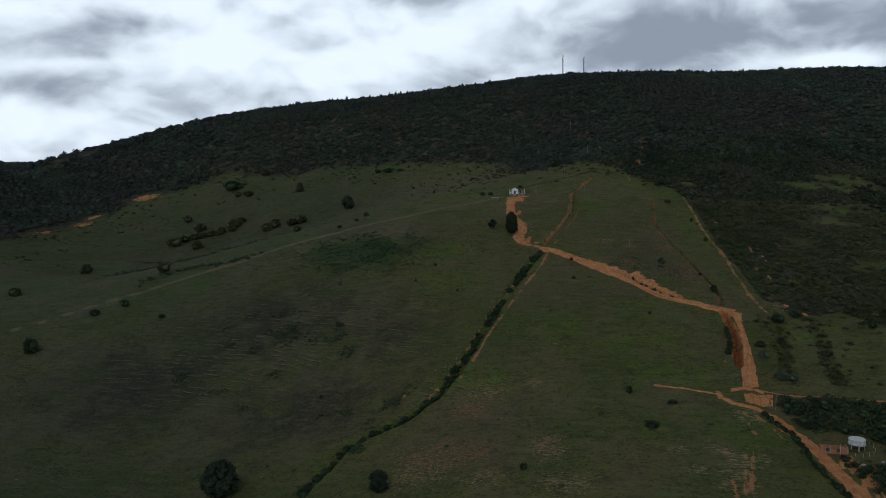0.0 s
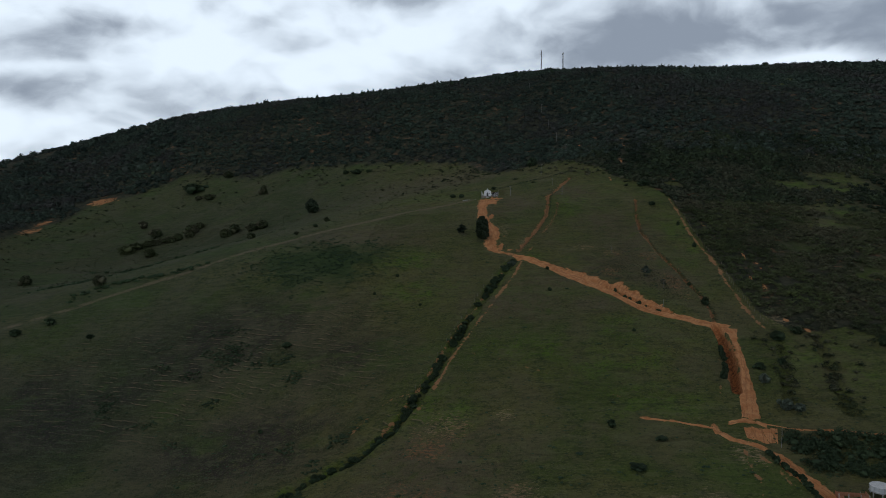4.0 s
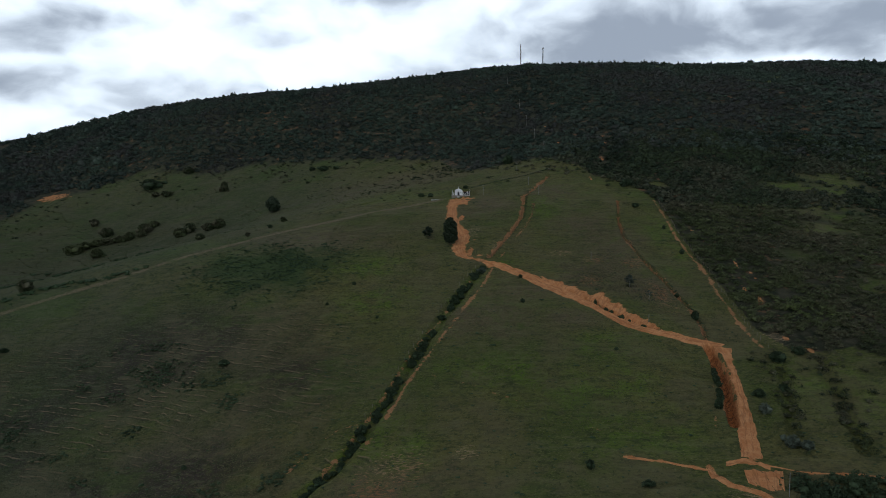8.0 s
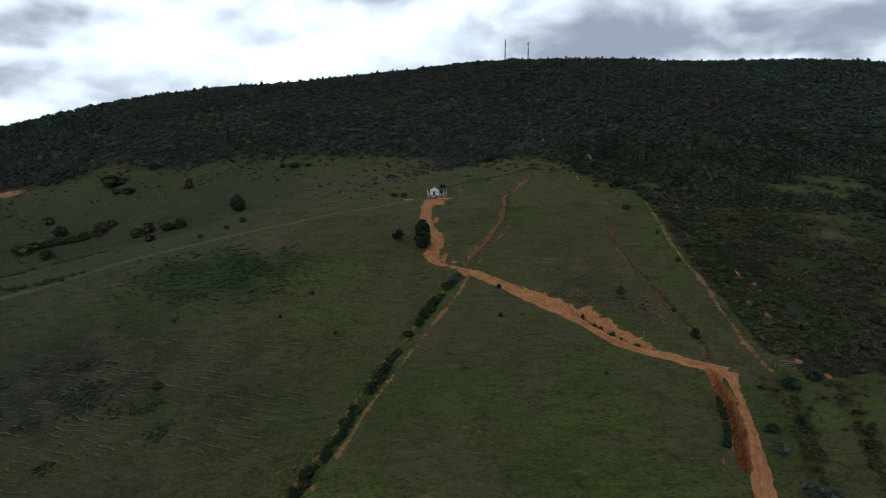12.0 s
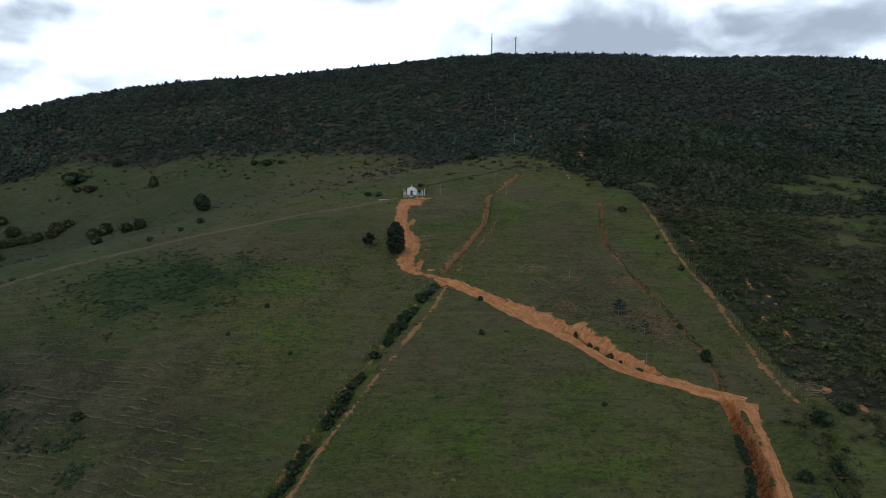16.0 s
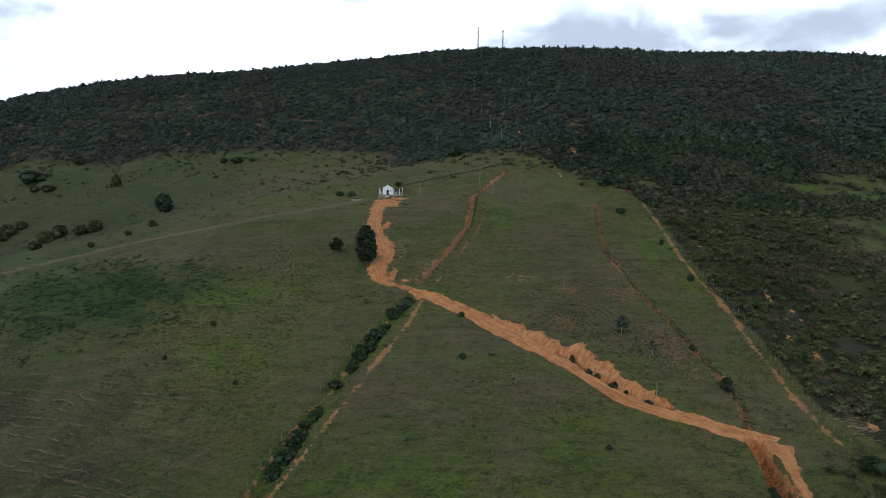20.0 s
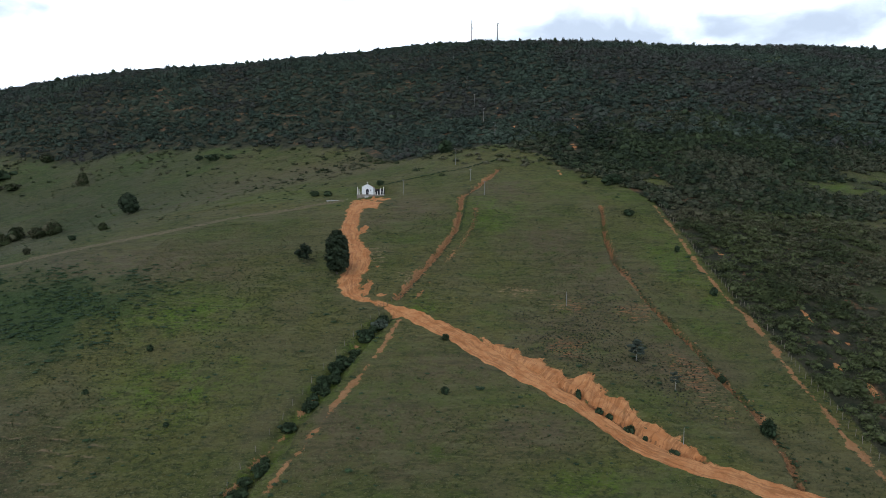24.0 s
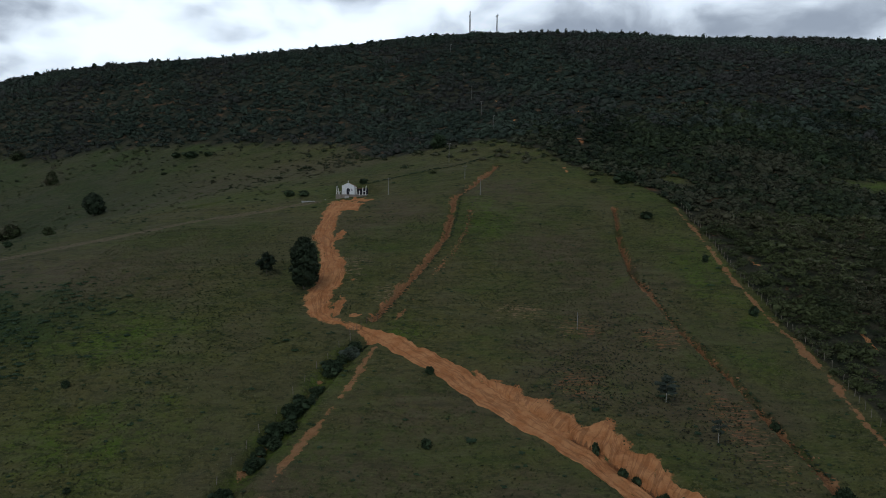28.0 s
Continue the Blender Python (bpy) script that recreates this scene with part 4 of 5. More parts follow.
keep = rng.uniform(0, 1, len(x)) < 1.5 * (1.05 - np.hypot((x + 98) / 52, (y - 432) / 34)) * (0.6 + 0.6 * lattice(x, y, 9, 33))
x, y = x[keep], y[keep]
w = rng.uniform(0.35, 1.0, len(x))
scatter("bracken", WEEDS, x, y, w * 1.1, w * 0.55, FERN, "dark green bracken patch in the pasture", "bracken")
x, y = sown(28000, -210, -40, 258, 392)
close = np.full(x.shape, 9.0)
for cx, cy, rx, ry in ((-132, 358, 30, 10), (-168, 337, 16, 9), (-113, 332, 10, 4), (-98, 352, 14, 5), (-150, 372, 16, 7), (-85, 338, 9, 5), (-64, 266, 6, 5), (-60, 280, 5, 7), (-55, 292, 6, 5), (-49, 300, 6, 4), (-80, 294, 10, 4), (-128, 375, 12, 5), (-140, 352, 12, 5), (-108, 352, 8, 4), (-120, 366, 9, 4), (-162, 340, 9, 4), (-128, 310, 7, 3), (-145, 324, 7, 3)):
    close = np.minimum(close, np.hypot((x - cx) / rx, (y - cy) / ry))
keep = rng.uniform(0, 1, len(x)) < 1.1 * (1.05 - close) * np.clip(0.35 + 1.3 * lattice(x, y, 7, 35), 0, 1)
x, y = x[keep], y[keep]
w = rng.uniform(0.25, 0.8, len(x))
scatter("scrub", WEEDS, x, y, w * 1.3, w, LEAVES, "dark low scrub patches on the terraced slope", "scrub")
x, y = sown(700, 94, 165, 226, 281)
keep = (distance(x, y, LOW_ROAD) > 5) & (distance(x, y, SIDE_RIGHT) > 2) & (np.hypot(x - 108, y - 248) > 11)
x, y = x[keep], y[keep]
w = rng.uniform(1.0, 2.6, len(x))
scatter("thicket", NEAR_CROWNS, x, y, w, w * 1.5, LEAVES, "dark thicket below the footpath", "thicket")
x, y = sown(1200, 104, 190, 284, 352)
keep = (distance(x, y, SIDE_RIGHT) > 2) & (rng.uniform(0, 1, len(x)) < 0.05 + 0.75 * (np.minimum(distance(x, y, EDGE_DITCHES[0]), distance(x, y, EDGE_DITCHES[1])) < 3.2) + 0.12 * (y > 338))
x, y = x[keep], y[keep]
w = rng.uniform(0.6, 1.7, len(x))
scatter("thicket", NEAR_CROWNS, x, y, w, w * 1.4, WOODS_GREEN, "green shrubs along the meadow ditches", "thicket")

p = np.concatenate([resample([(-236, 428), (-221, 436), (-213, 443), (-195, 438), (-181, 440), (-170, 446)], 0.9), resample([(-290, 470), (-250, 478), (-215, 492), (-180, 497)], 2.2), resample([(-330, 600), (-290, 590), (-240, 585), (-200, 600)], 3.0)])
p = p + rng.normal(0, 2.4, p.shape)
w = rng.uniform(0.5, 1.9, len(p))
scatter("shrubs", FAR_CROWNS, p[:, 0], p[:, 1], w * 1.2, w, FERN, "low shrubs growing along the valley bottom", "shrubs")
# dark weed rows, added partly to stand in for the gullies' shaded side
p = np.concatenate([resample(BANK_GULLY[2:], 0.45) + (0.8, 0), resample(UPPER_GULLY[2:], 0.5) + (1.7, 0)])
p = (p + rng.normal(0, 0.3, p.shape))[rng.uniform(0, 1, len(p)) < 0.8]
w = rng.uniform(0.16, 0.42, len(p))
scatter("weeds", WEEDS, p[:, 0], p[:, 1], w * 1.2, w, LEAVES, "dark weeds standing in for growth and shade along the eroded gullies", "weeds")
x, y = sown(700, -480, 520, 925, 1070)
keep = inside(x, y, WOOD_EDGE)
x, y = x[keep], y[keep]
w = rng.uniform(0.9, 2.2, len(x))
scatter("forest", FAR_CROWNS, x, y, w, w * rng.uniform(2.2, 3.6, len(x)), WOODS, "taller trees standing along the hilltop", "forest", 0.05)
p = np.concatenate([resample(q, 0.16) for q in (UPPER_GULLY, BANK_GULLY[1:], UPPER_TRAIL[:4])])
p = p + rng.normal(0, 0.6, p.shape)
w = rng.uniform(0.06, 0.22, len(p)) * np.where(rng.uniform(0, 1, len(p)) > 0.9, 1.7, 1.0)
CLODS = [lump(1, 0.25, 400 + k) for k in range(5)]
scatter("clods", CLODS, p[:, 0], p[:, 1], w, w * 1.5, CLOD, "clods of orange clay strewn along the gullies", "rubble", 0.35)
p = resample(BACK_TRAIL, 0.8)
x, y = p[:, 0] + rng.uniform(-0.5, 0.5, len(p)), p[:, 1] + 1.6 + rng.uniform(-0.5, 0.5, len(p))
w = rng.uniform(0.3, 0.8, len(x))
scatter("hedge", WEEDS, x, y, w, w, LEAVES, "low dark hedge growing along the fence behind the chapel", "hedge")

# tussocks of grass on the nearer slope
n = 60000
x, y = sown(n, -75, 118, 300, 500)
keep = (rng.uniform(0, 1, n) < 0.62 + 0.5 * lattice(x * 0.5, y, 5, 41)) & ~inside(x, y, WOOD_EDGE)
for line, gap in ((CHAPEL_ROAD, 3.2), (MAIN_ROAD, 3.6), (DOWN_ROAD, 3.6), (DEEP_GULLY, 4), (BANK_GULLY, 1.6), (UPPER_GULLY, 1.6), (DITCH_PATH, 1.0), (FENCE_PATH, 1.0)):
    keep &= distance(x, y, line) > gap
keep &= ~inside(x, y, bank_ring) & ~inside(x, y, CHAPEL_WASH)
for cx, cy, rx, ry in BANKS:
    keep &= np.hypot((x - cx) / rx, (y - cy) / ry) > 1.0
x, y = x[keep], y[keep]
blade = np.array([[-0.6, 0, 0], [0.6, 0, 0], [0.15, 0.1, 1.6], [0, -0.6, 0], [0, 0.6, 0], [-0.15, 0, 1.4], [-0.4, -0.4, 0], [0.4, 0.4, 0], [0.5, -0.3, 1.2]])
TUSSOCKS = [(blade * r, np.arange(9).reshape(-1, 3)) for r in (1.0, (1.3, 0.8, 0.8), (0.8, 1.2, 1.2))]
w = rng.uniform(0.14, 0.42, len(x))
scatter("grass", TUSSOCKS, x, y, w, w * 1.1, TUFT, "short tussocky pasture grass on the slope", "grass", 0.5)

x, y = sown(9000, 30, 104, 370, 450)
keep = (rng.uniform(0, 1, len(x)) < 1.3 * near_blobs(x, y, [(62, 410, 20, 22), (80, 392, 12, 18), (72, 428, 14, 16)])) & ~inside(x, y, bank_ring)
for line, gap in ((MAIN_ROAD, 4.0), (BANK_GULLY, 1.4)):
    keep &= distance(x, y, line) > gap
x, y = x[keep], y[keep]
w = rng.uniform(0.12, 0.40, len(x))
scatter("heath", TUSSOCKS, x, y, w * 1.3, w, HEATH, "grey dry heath covering the slope above the road", "heath", 0.5)

BUSH_KINDS = [quick_mesh("foliage", *crown_kind(2, 0.22, 1100, 0.11, 80 + k, 9), LEAVES) for k in range(5)]
VALLEY_KINDS = [quick_mesh("foliage", *crown_kind(2, 0.22, 1100, 0.11, 80 + k, 9), WOODS_GREEN) for k in range(3)]
PALE_KINDS = [quick_mesh("foliage", *crown_kind(2, 0.20, 800, 0.11, 90 + k, 7), PALE_LEAVES) for k in range(2)]


def stems(tall, wide, seed):
    bm = bmesh.new()
    r = random.Random(seed)
    for k in range(4):
        a = r.uniform(0, 6.28)
        add_stick(bm, (0, 0, -0.3), (math.cos(a) * wide * 0.25, math.sin(a) * wide * 0.25, tall * 0.6), 0.07, 0.03, 5)
    return bm


STEMS = []
for k in range(3):
    ob = part("stems", stems(1.0, 1.0, k), BARK)
    STEMS.append(ob.data)
    bpy.data.objects.remove(ob)


def bush(x, y, wide, tall, label, group="", kinds=BUSH_KINDS):
    ob = base_of("bush", x, y, turn=rng.uniform(0, 360), label=label, category="bush", group=group)
    leaf = new("foliage", kinds[int(rng.integers(len(kinds)))])
    leaf.parent, leaf.location, leaf.scale = ob, (0, 0, tall * 0.44), (wide * rng.uniform(0.40, 0.58), wide * rng.uniform(0.36, 0.55), tall * 0.52)
    wood_ = new("stems", STEMS[int(rng.integers(3))])
    wood_.parent, wood_.scale = ob, (wide * 0.5, wide * 0.5, tall)
    return ob


VALLEY_BUSHES = [(-354, 554, 8.2, 8.2), (-231, 444, 7.6, 6.5), (-324, 429, 7.6, 5.9), (-349, 726, 9, 8), (-321, 694, 12, 9), (-330, 656, 14, 8.5), (-325, 667, 10, 6.5), (-317, 670, 10, 6), (-309, 672, 11, 7), (-299, 673, 10, 6.5), (-291, 675, 10, 7), (-282, 679, 9, 6),
                 (-298, 636, 9, 8), (-283, 687, 12, 9), (-279, 697, 8, 6), (-237, 652, 10, 8), (-231, 658, 9, 8.5), (-211, 647, 10, 6.5), (-202, 645, 12, 8), (-163, 510, 6.5, 4.5), (-115, 522, 4.2, 3.2), (-125, 484, 3, 2.6), (-235, 748, 6.5, 10), (-301, 772, 12, 6), (-315, 778, 8, 5), (-297, 815, 12, 7)]
UPPER_BUSHES = [(-140, 745, 7, 4.4), (-152, 750, 6, 3.6), (-128, 742, 5, 3), (-31, 539, 3.4, 2.3), (-117, 501, 2.4, 1.9), (25, 612, 7.2, 6.6), (95, 527, 5.9, 3.8), (93, 492, 3.9, 2.2), (102, 463, 1.8, 2.0), (104, 434, 2.1, 2.4),
                (94, 373, 3.2, 3.5), (92, 394, 1.7, 1.7), (-3.5, 545, 3.0, 2.2), (-25, 537, 3.4, 2.1), (101, 582, 3.1, 3.1), (183, 562, 5.8, 4.6), (-330, 800, 20, 9)]
FIELD_BUSHES = [(-244, 387, 5.0, 3.2), (-201, 382, 3.4, 2.0), (-258, 351, 7.6, 7.6), (-94, 360, 3.8, 2.1), (0, 239, 2.2, 1.8), (56, 277, 3.2, 1.1), (46, 261, 5.0, 1.7),
                (-230, 395, 5.0, 3.6), (152, 335, 3.5, 4.1), (-89, 308, 1.6, 1.3), (41, 284, 2.3, 2.6), (59, 349, 1.2, 1.2), (-35, 379, 1.1, 1.0), (-50, 408, 1.6, 1.5), (-59, 392, 1.4, 1.2), (26, 387, 2.1, 1.6)]
ROAD_BUSHES = [(56.5, 386.5, 2.0, 2.4), (60, 380.5, 1.9, 2.0), (62, 379, 1.6, 1.6), (65.5, 374.5, 1.9, 2.2), (68, 372, 1.5, 1.3), (72.5, 367.5, 2.5, 1.5), (26, 410, 2.4, 1.8), (111, 326, 4.1, 3.3), (101, 321, 3.6, 2.8), (115, 343, 5.7, 3.9), (124, 347, 4.9, 3.1)]
for b in VALLEY_BUSHES:
    b = (b[0], b[1], b[2] * 0.9, b[3] * 0.9)
    bush(*b, "rounded dark green bush in the valley pasture", "bushes of the valley", VALLEY_KINDS)
for b in UPPER_BUSHES:
    bush(*b, "dark green bush standing in the upper pasture", "bushes of the upper slope")
for b in FIELD_BUSHES:
    bush(*b, "low dark bush in the grazed field", "bushes in the field")
for b in ((104, 243.5, 2.6, 1.8), (106, 240.5, 2.4, 1.6), (107.5, 237.5, 2.8, 1.8), (110, 238.5, 3.0, 1.8), (113.5, 239.5, 2.6, 1.6), (103.5, 240, 1.8, 1.2), (106, 235, 2.2, 1.5)):
    bush(*b, "dark shrub on the clay verge below the tank", "shrubs below the tank")
for b in ROAD_BUSHES:
    bush(b[0], b[1], b[2] * 0.8, b[3] * 0.9, "small bush on the eroded clay bank", "bushes beside the road")
bush(8.6, 418, 3.6, 2.8, "pale grey-green bush at the head of the ditch", "pale bushes", PALE_KINDS)
for b in ((99.5, 312, 3.8, 3.2), (101.5, 295, 4.2, 3.6), (105, 293, 3.2, 2.6)):
    bush(*b, "pale grey-green bush beside the meadow ditch", "pale bushes", PALE_KINDS)
for k, (bx, by) in enumerate(resample(DITCH, 1.25)[1::1]):
    gap = lattice(np.array([by]), np.array([bx]), 11, 51)[0]
    if (gap > -0.66 or by < 330) and rng.uniform() < (0.45 if 368 < by < 386 else 0.88):
        side = rng.uniform(-1.8, 1.4)
        size = rng.uniform(1.0, 3.6)
        bush(bx + side, by, size, size * rng.uniform(0.45, 0.8), "dense dark bush growing in the ditch", "bushes along the ditch")
for bx, by in resample([(90.6, 337), (90.2, 330), (88.6, 321), (86, 314)], 1.7):
    size = rng.uniform(1.2, 2.6)
    bush(bx + rng.uniform(-0.6, 0.4), by, size, size * 0.8, "dark bush on the lip of the gully", "bushes of the gully")
for bx, by in resample([(86.3, 270), (89.2, 262.7), (92, 258), (92.9, 251.5), (93.4, 246), (93.3, 240.2), (94, 235), (95.7, 230.6), (96.5, 224)], 1.5):
    size = rng.uniform(1.2, 2.3)
    bush(bx + 0.5 + rng.uniform(-0.4, 0.4), by, size, size * rng.uniform(0.6, 0.9), "dark hedge bush beside the clay road", "hedge of the lower road")


def tree(x, y, tall, wide, clear, lumps, label, leaf, bark, trunk, seed, spray=900, loose=0.10, column=False, flat=0.85):
    """Tapered trunk, limbs, and a crown of many clumps and sprays."""
    r = random.Random(seed)
    ob = base_of("tree", x, y, label=label, category="tree")
    bm = bmesh.new()
    lean = Vector((r.uniform(-0.03, 0.03) * tall, r.uniform(-0.03, 0.03) * tall, 0))
    knots = [Vector((0, 0, -0.4)), lean * 0.4 + Vector((0, 0, tall * 0.3)), lean * 0.8 + Vector((0, 0, tall * 0.6)), lean + Vector((0, 0, tall * 0.9))]
    for k in range(3):
        add_stick(bm, knots[k], knots[k + 1], trunk * (1 - 0.28 * k), trunk * (0.72 - 0.24 * k), 9)
    bits = []
    for k in range(lumps):
        f = clear + (1 - clear) * (k + 0.5) / lumps
        ring = math.sin(math.pi * min(1.0, 0.18 + 0.86 * (f - clear) / (1 - clear))) ** 0.55
        if column:
            ring = max(0.3, 1 - abs(2 * (f - clear) / (1 - clear) - 0.92) ** 5.5)
        a = k * 2.4 + r.uniform(-0.4, 0.4)
        out_ = wide * 0.5 * ring * math.sqrt(r.uniform(0.05, 0.75))
        mid = Vector((math.cos(a) * out_, math.sin(a) * out_, tall * (f - 0.04)))
        size = wide * r.uniform(0.15, 0.24) * (0.6 + 0.4 * ring) * min(1.0, (60 / lumps) ** 0.4)
        v, fc = lump(2, 0.14, seed * 31 + k)
        sv, sf = sprays(max(6, spray // lumps), loose / max(0.3, size) * 1.6, seed * 17 + k, 0.8)
        bv, bf = merge([(v, fc), (sv, sf)])
        bits.append((bv * size * (1, 1, flat) + np.array(mid), bf))
        if k % 2 == 0:
            add_stick(bm, (lean.x * f * 0.8, lean.y * f * 0.8, tall * max(0.12, f - 0.16)), mid, trunk * 0.35 * (1.1 - f), 0.03, 5)
    part("trunk", bm, bark, ob)
    v, fc = merge(bits)
    crown = new("crown", quick_mesh("crown", v, fc, leaf))
    crown.parent = ob
    return ob


tree(-8, 449, 13.6, 7.0, 0.13, 190, "tall dense dark tree beside the clay track", TREE_LEAVES, BARK, 0.38, 3, 6500, 0.20, True)
tree(-20, 458, 5.8, 5.0, 0.28, 11, "small open tree in the pasture", TREE_LEAVES, BARK, 0.13, 4, 500, 0.16)
tree(73, 400, 5.6, 4.2, 0.38, 20, "slender tree with silvery tiered leaves", TIER_LEAVES, PALE_BARK, 0.09, 5, 520, 0.13, False, 0.38)
tree(79, 388, 4.6, 2.8, 0.42, 9, "young slender tree with silvery leaves", TIER_LEAVES, PALE_BARK, 0.07, 6, 260, 0.12, False, 0.38)
tree(-111, 249, 11.5, 12.5, 0.08, 150, "broad dark mango-like tree in the low pasture", TREE_LEAVES, BARK, 0.5, 7, 5000, 0.26, True)
tree(-49, 237, 6.8, 5.6, 0.06, 60, "round dark tree beside the ditch", TREE_LEAVES, BARK, 0.25, 8, 1200, 0.2, True)
tree(-160, 650, 12.0, 11.0, 0.20, 40, "spreading dark tree on the far pasture", TREE_LEAVES, BARK, 0.3, 9, 1200, 0.3)
for k, (tx, ty, th, tw) in enumerate(((17, 957, 9, 7), (-64, 968, 8, 6), (213, 952, 8, 7), (-399, 1030, 9, 8), (-260, 1000, 8, 6), (-330, 1012, 8, 6), (330, 1010, 8, 6), (-180, 985, 8, 5), (130, 950, 8, 5), (60, 952, 7, 5))):
    tree(tx, ty, th * 0.72, tw * 0.9, 0.4, 9, "open-crowned tree standing on the skyline", LEAVES, BARK, 0.18, 40 + k, 160, 0.3)


# ---- chapel and its yard ----
def arch_wall(width, tall, ridge, door_w, door_h, depth):
    """A gabled front wall with an arched doorway through it."""
    half, dw = width / 2, door_w / 2
    arc = [(dw * math.cos(a), door_h - dw + dw * math.sin(a)) for a in np.linspace(math.pi, 0, 11)]
    bm = bmesh.new()
    outer = [(-half, 0), (-dw, 0)] + arc + [(dw, 0), (half, 0), (half, tall), (0, ridge), (-half, tall)]
    ring = [[bm.verts.new((x, y, z)) for x, z in outer] for y in (0, depth)]
    n = len(outer)
    top = n - 2
    for r_, flip in ((ring[0], False), (ring[1], True)):
        left = [r_[0]] + r_[1:8] + [r_[top], r_[n - 1]]
        right = r_[7:n - 2] + [r_[top]]
        for loop in (left, right):
            bm.faces.new(loop[::-1] if flip else loop)
    for k in range(n):
        bm.faces.new((ring[0][k], ring[1][k], ring[1][(k + 1) % n], ring[0][(k + 1) % n]))
    bmesh.ops.recalc_face_normals(bm, faces=bm.faces)
    return bm


chapel = base_of("chapel", -7.2, 529, 114.0, 0, "small white lime-washed chapel with a gabled front and cross", "chapel")
part("front_wall", arch_wall(4.6, 3.1, 4.25, 1.25, 2.35, 0.25), LIME, chapel)
part("side_wall", box(-2.30, -2.05, 0.25, 7.0, 0, 3.0), LIME, chapel)
part("side_wall", box(2.05, 2.30, 0.25, 7.0, 0, 3.0), LIME, chapel)
part("back_wall", box(-2.05, 2.05, 6.75, 7.0, 0, 3.0), LIME, chapel)
part("door", box(-0.62, 0.62, 0.16, 0.22, 0.02, 2.32, 0.01), DARKNESS, chapel, "near-black arched door")
for sx in (-1, 1):
    bm = bmesh.new()
    a, b = (sx * 2.5, 2.92), (0, 4.12)
    vs = [bm.verts.new((p[0], yy, p[1] + dz_)) for yy in (0.30, 7.15) for dz_ in (0, 0.12) for p in (a, b)]
    for q in ((0, 1, 3, 2), (4, 5, 7, 6), (0, 1, 5, 4), (2, 3, 7, 6), (0, 2, 6, 4), (1, 3, 7, 5)):
        bm.faces.new([vs[i] for i in q])
    bmesh.ops.recalc_face_normals(bm, faces=bm.faces)
    part("roof", bm, TILES, chapel, "clay tile roof slope")
bm = bmesh.new()
for sx in (-1, 1):
    add_stick(bm, (sx * 2.38, -0.03, 3.12), (0, -0.03, 4.33), 0.09, 0.09, 4)
part("cornice", bm, TRIM, chapel)
bm = bmesh.new()
add_box(bm, -0.14, 0.14, 0.02, 0.20, 4.2, 4.45, 0.02)
add_box(bm, -0.05, 0.05, 0.05, 0.15, 4.4, 5.30, 0.01)
add_box(bm, -0.28, 0.28, 0.05, 0.15, 4.88, 4.98, 0.01)
part("cross", bm, TRIM, chapel, "white cross on the gable")
part("bell_niche", box(1.20, 1.55, -0.02, 0.03, 1.5, 2.1, 0.01), DARKNESS, chapel)
annex = base_of("porch", -2.9, 529.8, 114.0, 0, "open side porch with dark interior against the chapel", "porch")
part("floor_slab", box(-1.6, 2.4, 0, 5.0, -0.2, 0.1), CEMENT, annex)
part("back_wall", box(-1.6, 2.4, 4.8, 5.0, 0.1, 2.4), DARKNESS, annex)
part("roof", box(-1.7, 1.0, -0.1, 5.1, 2.3, 2.42, 0.03), TILES, annex)
for px in (-1.4, 0.8):
    part("post", box(px, px + 0.18, 0.05, 0.23, 0.1, 2.3), TRIM, annex)
for k, (px, ph) in enumerate(((-0.8, 1.3), (-0.1, 1.5), (0.45, 1.1))):
    part("chair_stack", box(px, px + 0.5, 1.0 + 0.3 * k, 1.6 + 0.3 * k, 0.1, ph, 0.05), DARKNESS, annex)
yard = base_of("terrace", -6.0, 525.6, 114.0, 0, "raised terrace of pale plastered stone before the chapel", "terrace")
part("paving", box(-4.9, 6.0, -0.4, 3.4, -0.25, 0.03), CEMENT, yard)
part("retaining_wall", box(-5.0, 2.6, -0.65, -0.4, -2.2, 0.12), STONE, yard)
part("retaining_wall", box(2.6, 6.1, -0.65, -0.4, -2.4, -0.05), STONE, yard, "dark rough stone wall")
part("retaining_wall", box(-5.2, -5.0, -0.65, 3.4, -2.0, 0.12), STONE, yard)
part("step", box(-1.9, -0.3, -1.0, -0.65, -1.7, -0.35), CEMENT, yard)
railing = base_of("railing", -6.0, 525.1, 114.0, 0, "white painted concrete railing round the terrace", "railing")
for k in range(9):
    px = -4.8 + k * 0.92
    if k != 4:
        part("baluster", box(px - 0.09, px + 0.09, -0.09, 0.09, 0.1, 1.05), TRIM, railing)
part("rail", box(-4.9, -1.7, -0.07, 0.07, 1.0, 1.14), TRIM, railing)
part("rail", box(-0.9, 2.7, -0.07, 0.07, 1.0, 1.14), TRIM, railing)
for px, ph, tilt in ((-4.9, 3.1, 0.10), (-4.3, 2.2, 0.05), (4.6, 2.6, 0.05), (5.6, 3.3, 0.25), (3.4, 1.5, 0.0)):
    gate_post = base_of("post", -6.0 + px, 525.2, 113.9, 0, "white painted post standing at the terrace edge", "post", "posts of the terrace")
    part("shaft", stick((0, 0, -0.6), (tilt, 0, ph), 0.16, 0.14, 8), TRIM, gate_post)
    part("cap", box(tilt - 0.2, tilt + 0.2, -0.2, 0.2, ph - 0.01, ph + 0.14), TRIM, gate_post)
rail_ = base_of("railing", -6, 525.3, 113.9, 0, "short white rail between two terrace posts", "railing")
part("rail", box(4.5, 5.7, -0.06, 0.06, 1.3, 1.48), TRIM, rail_)
wall_ = base_of("low_wall", -19.5, 525.5, None, 6, "low white wall in the grass beside the chapel", "wall")
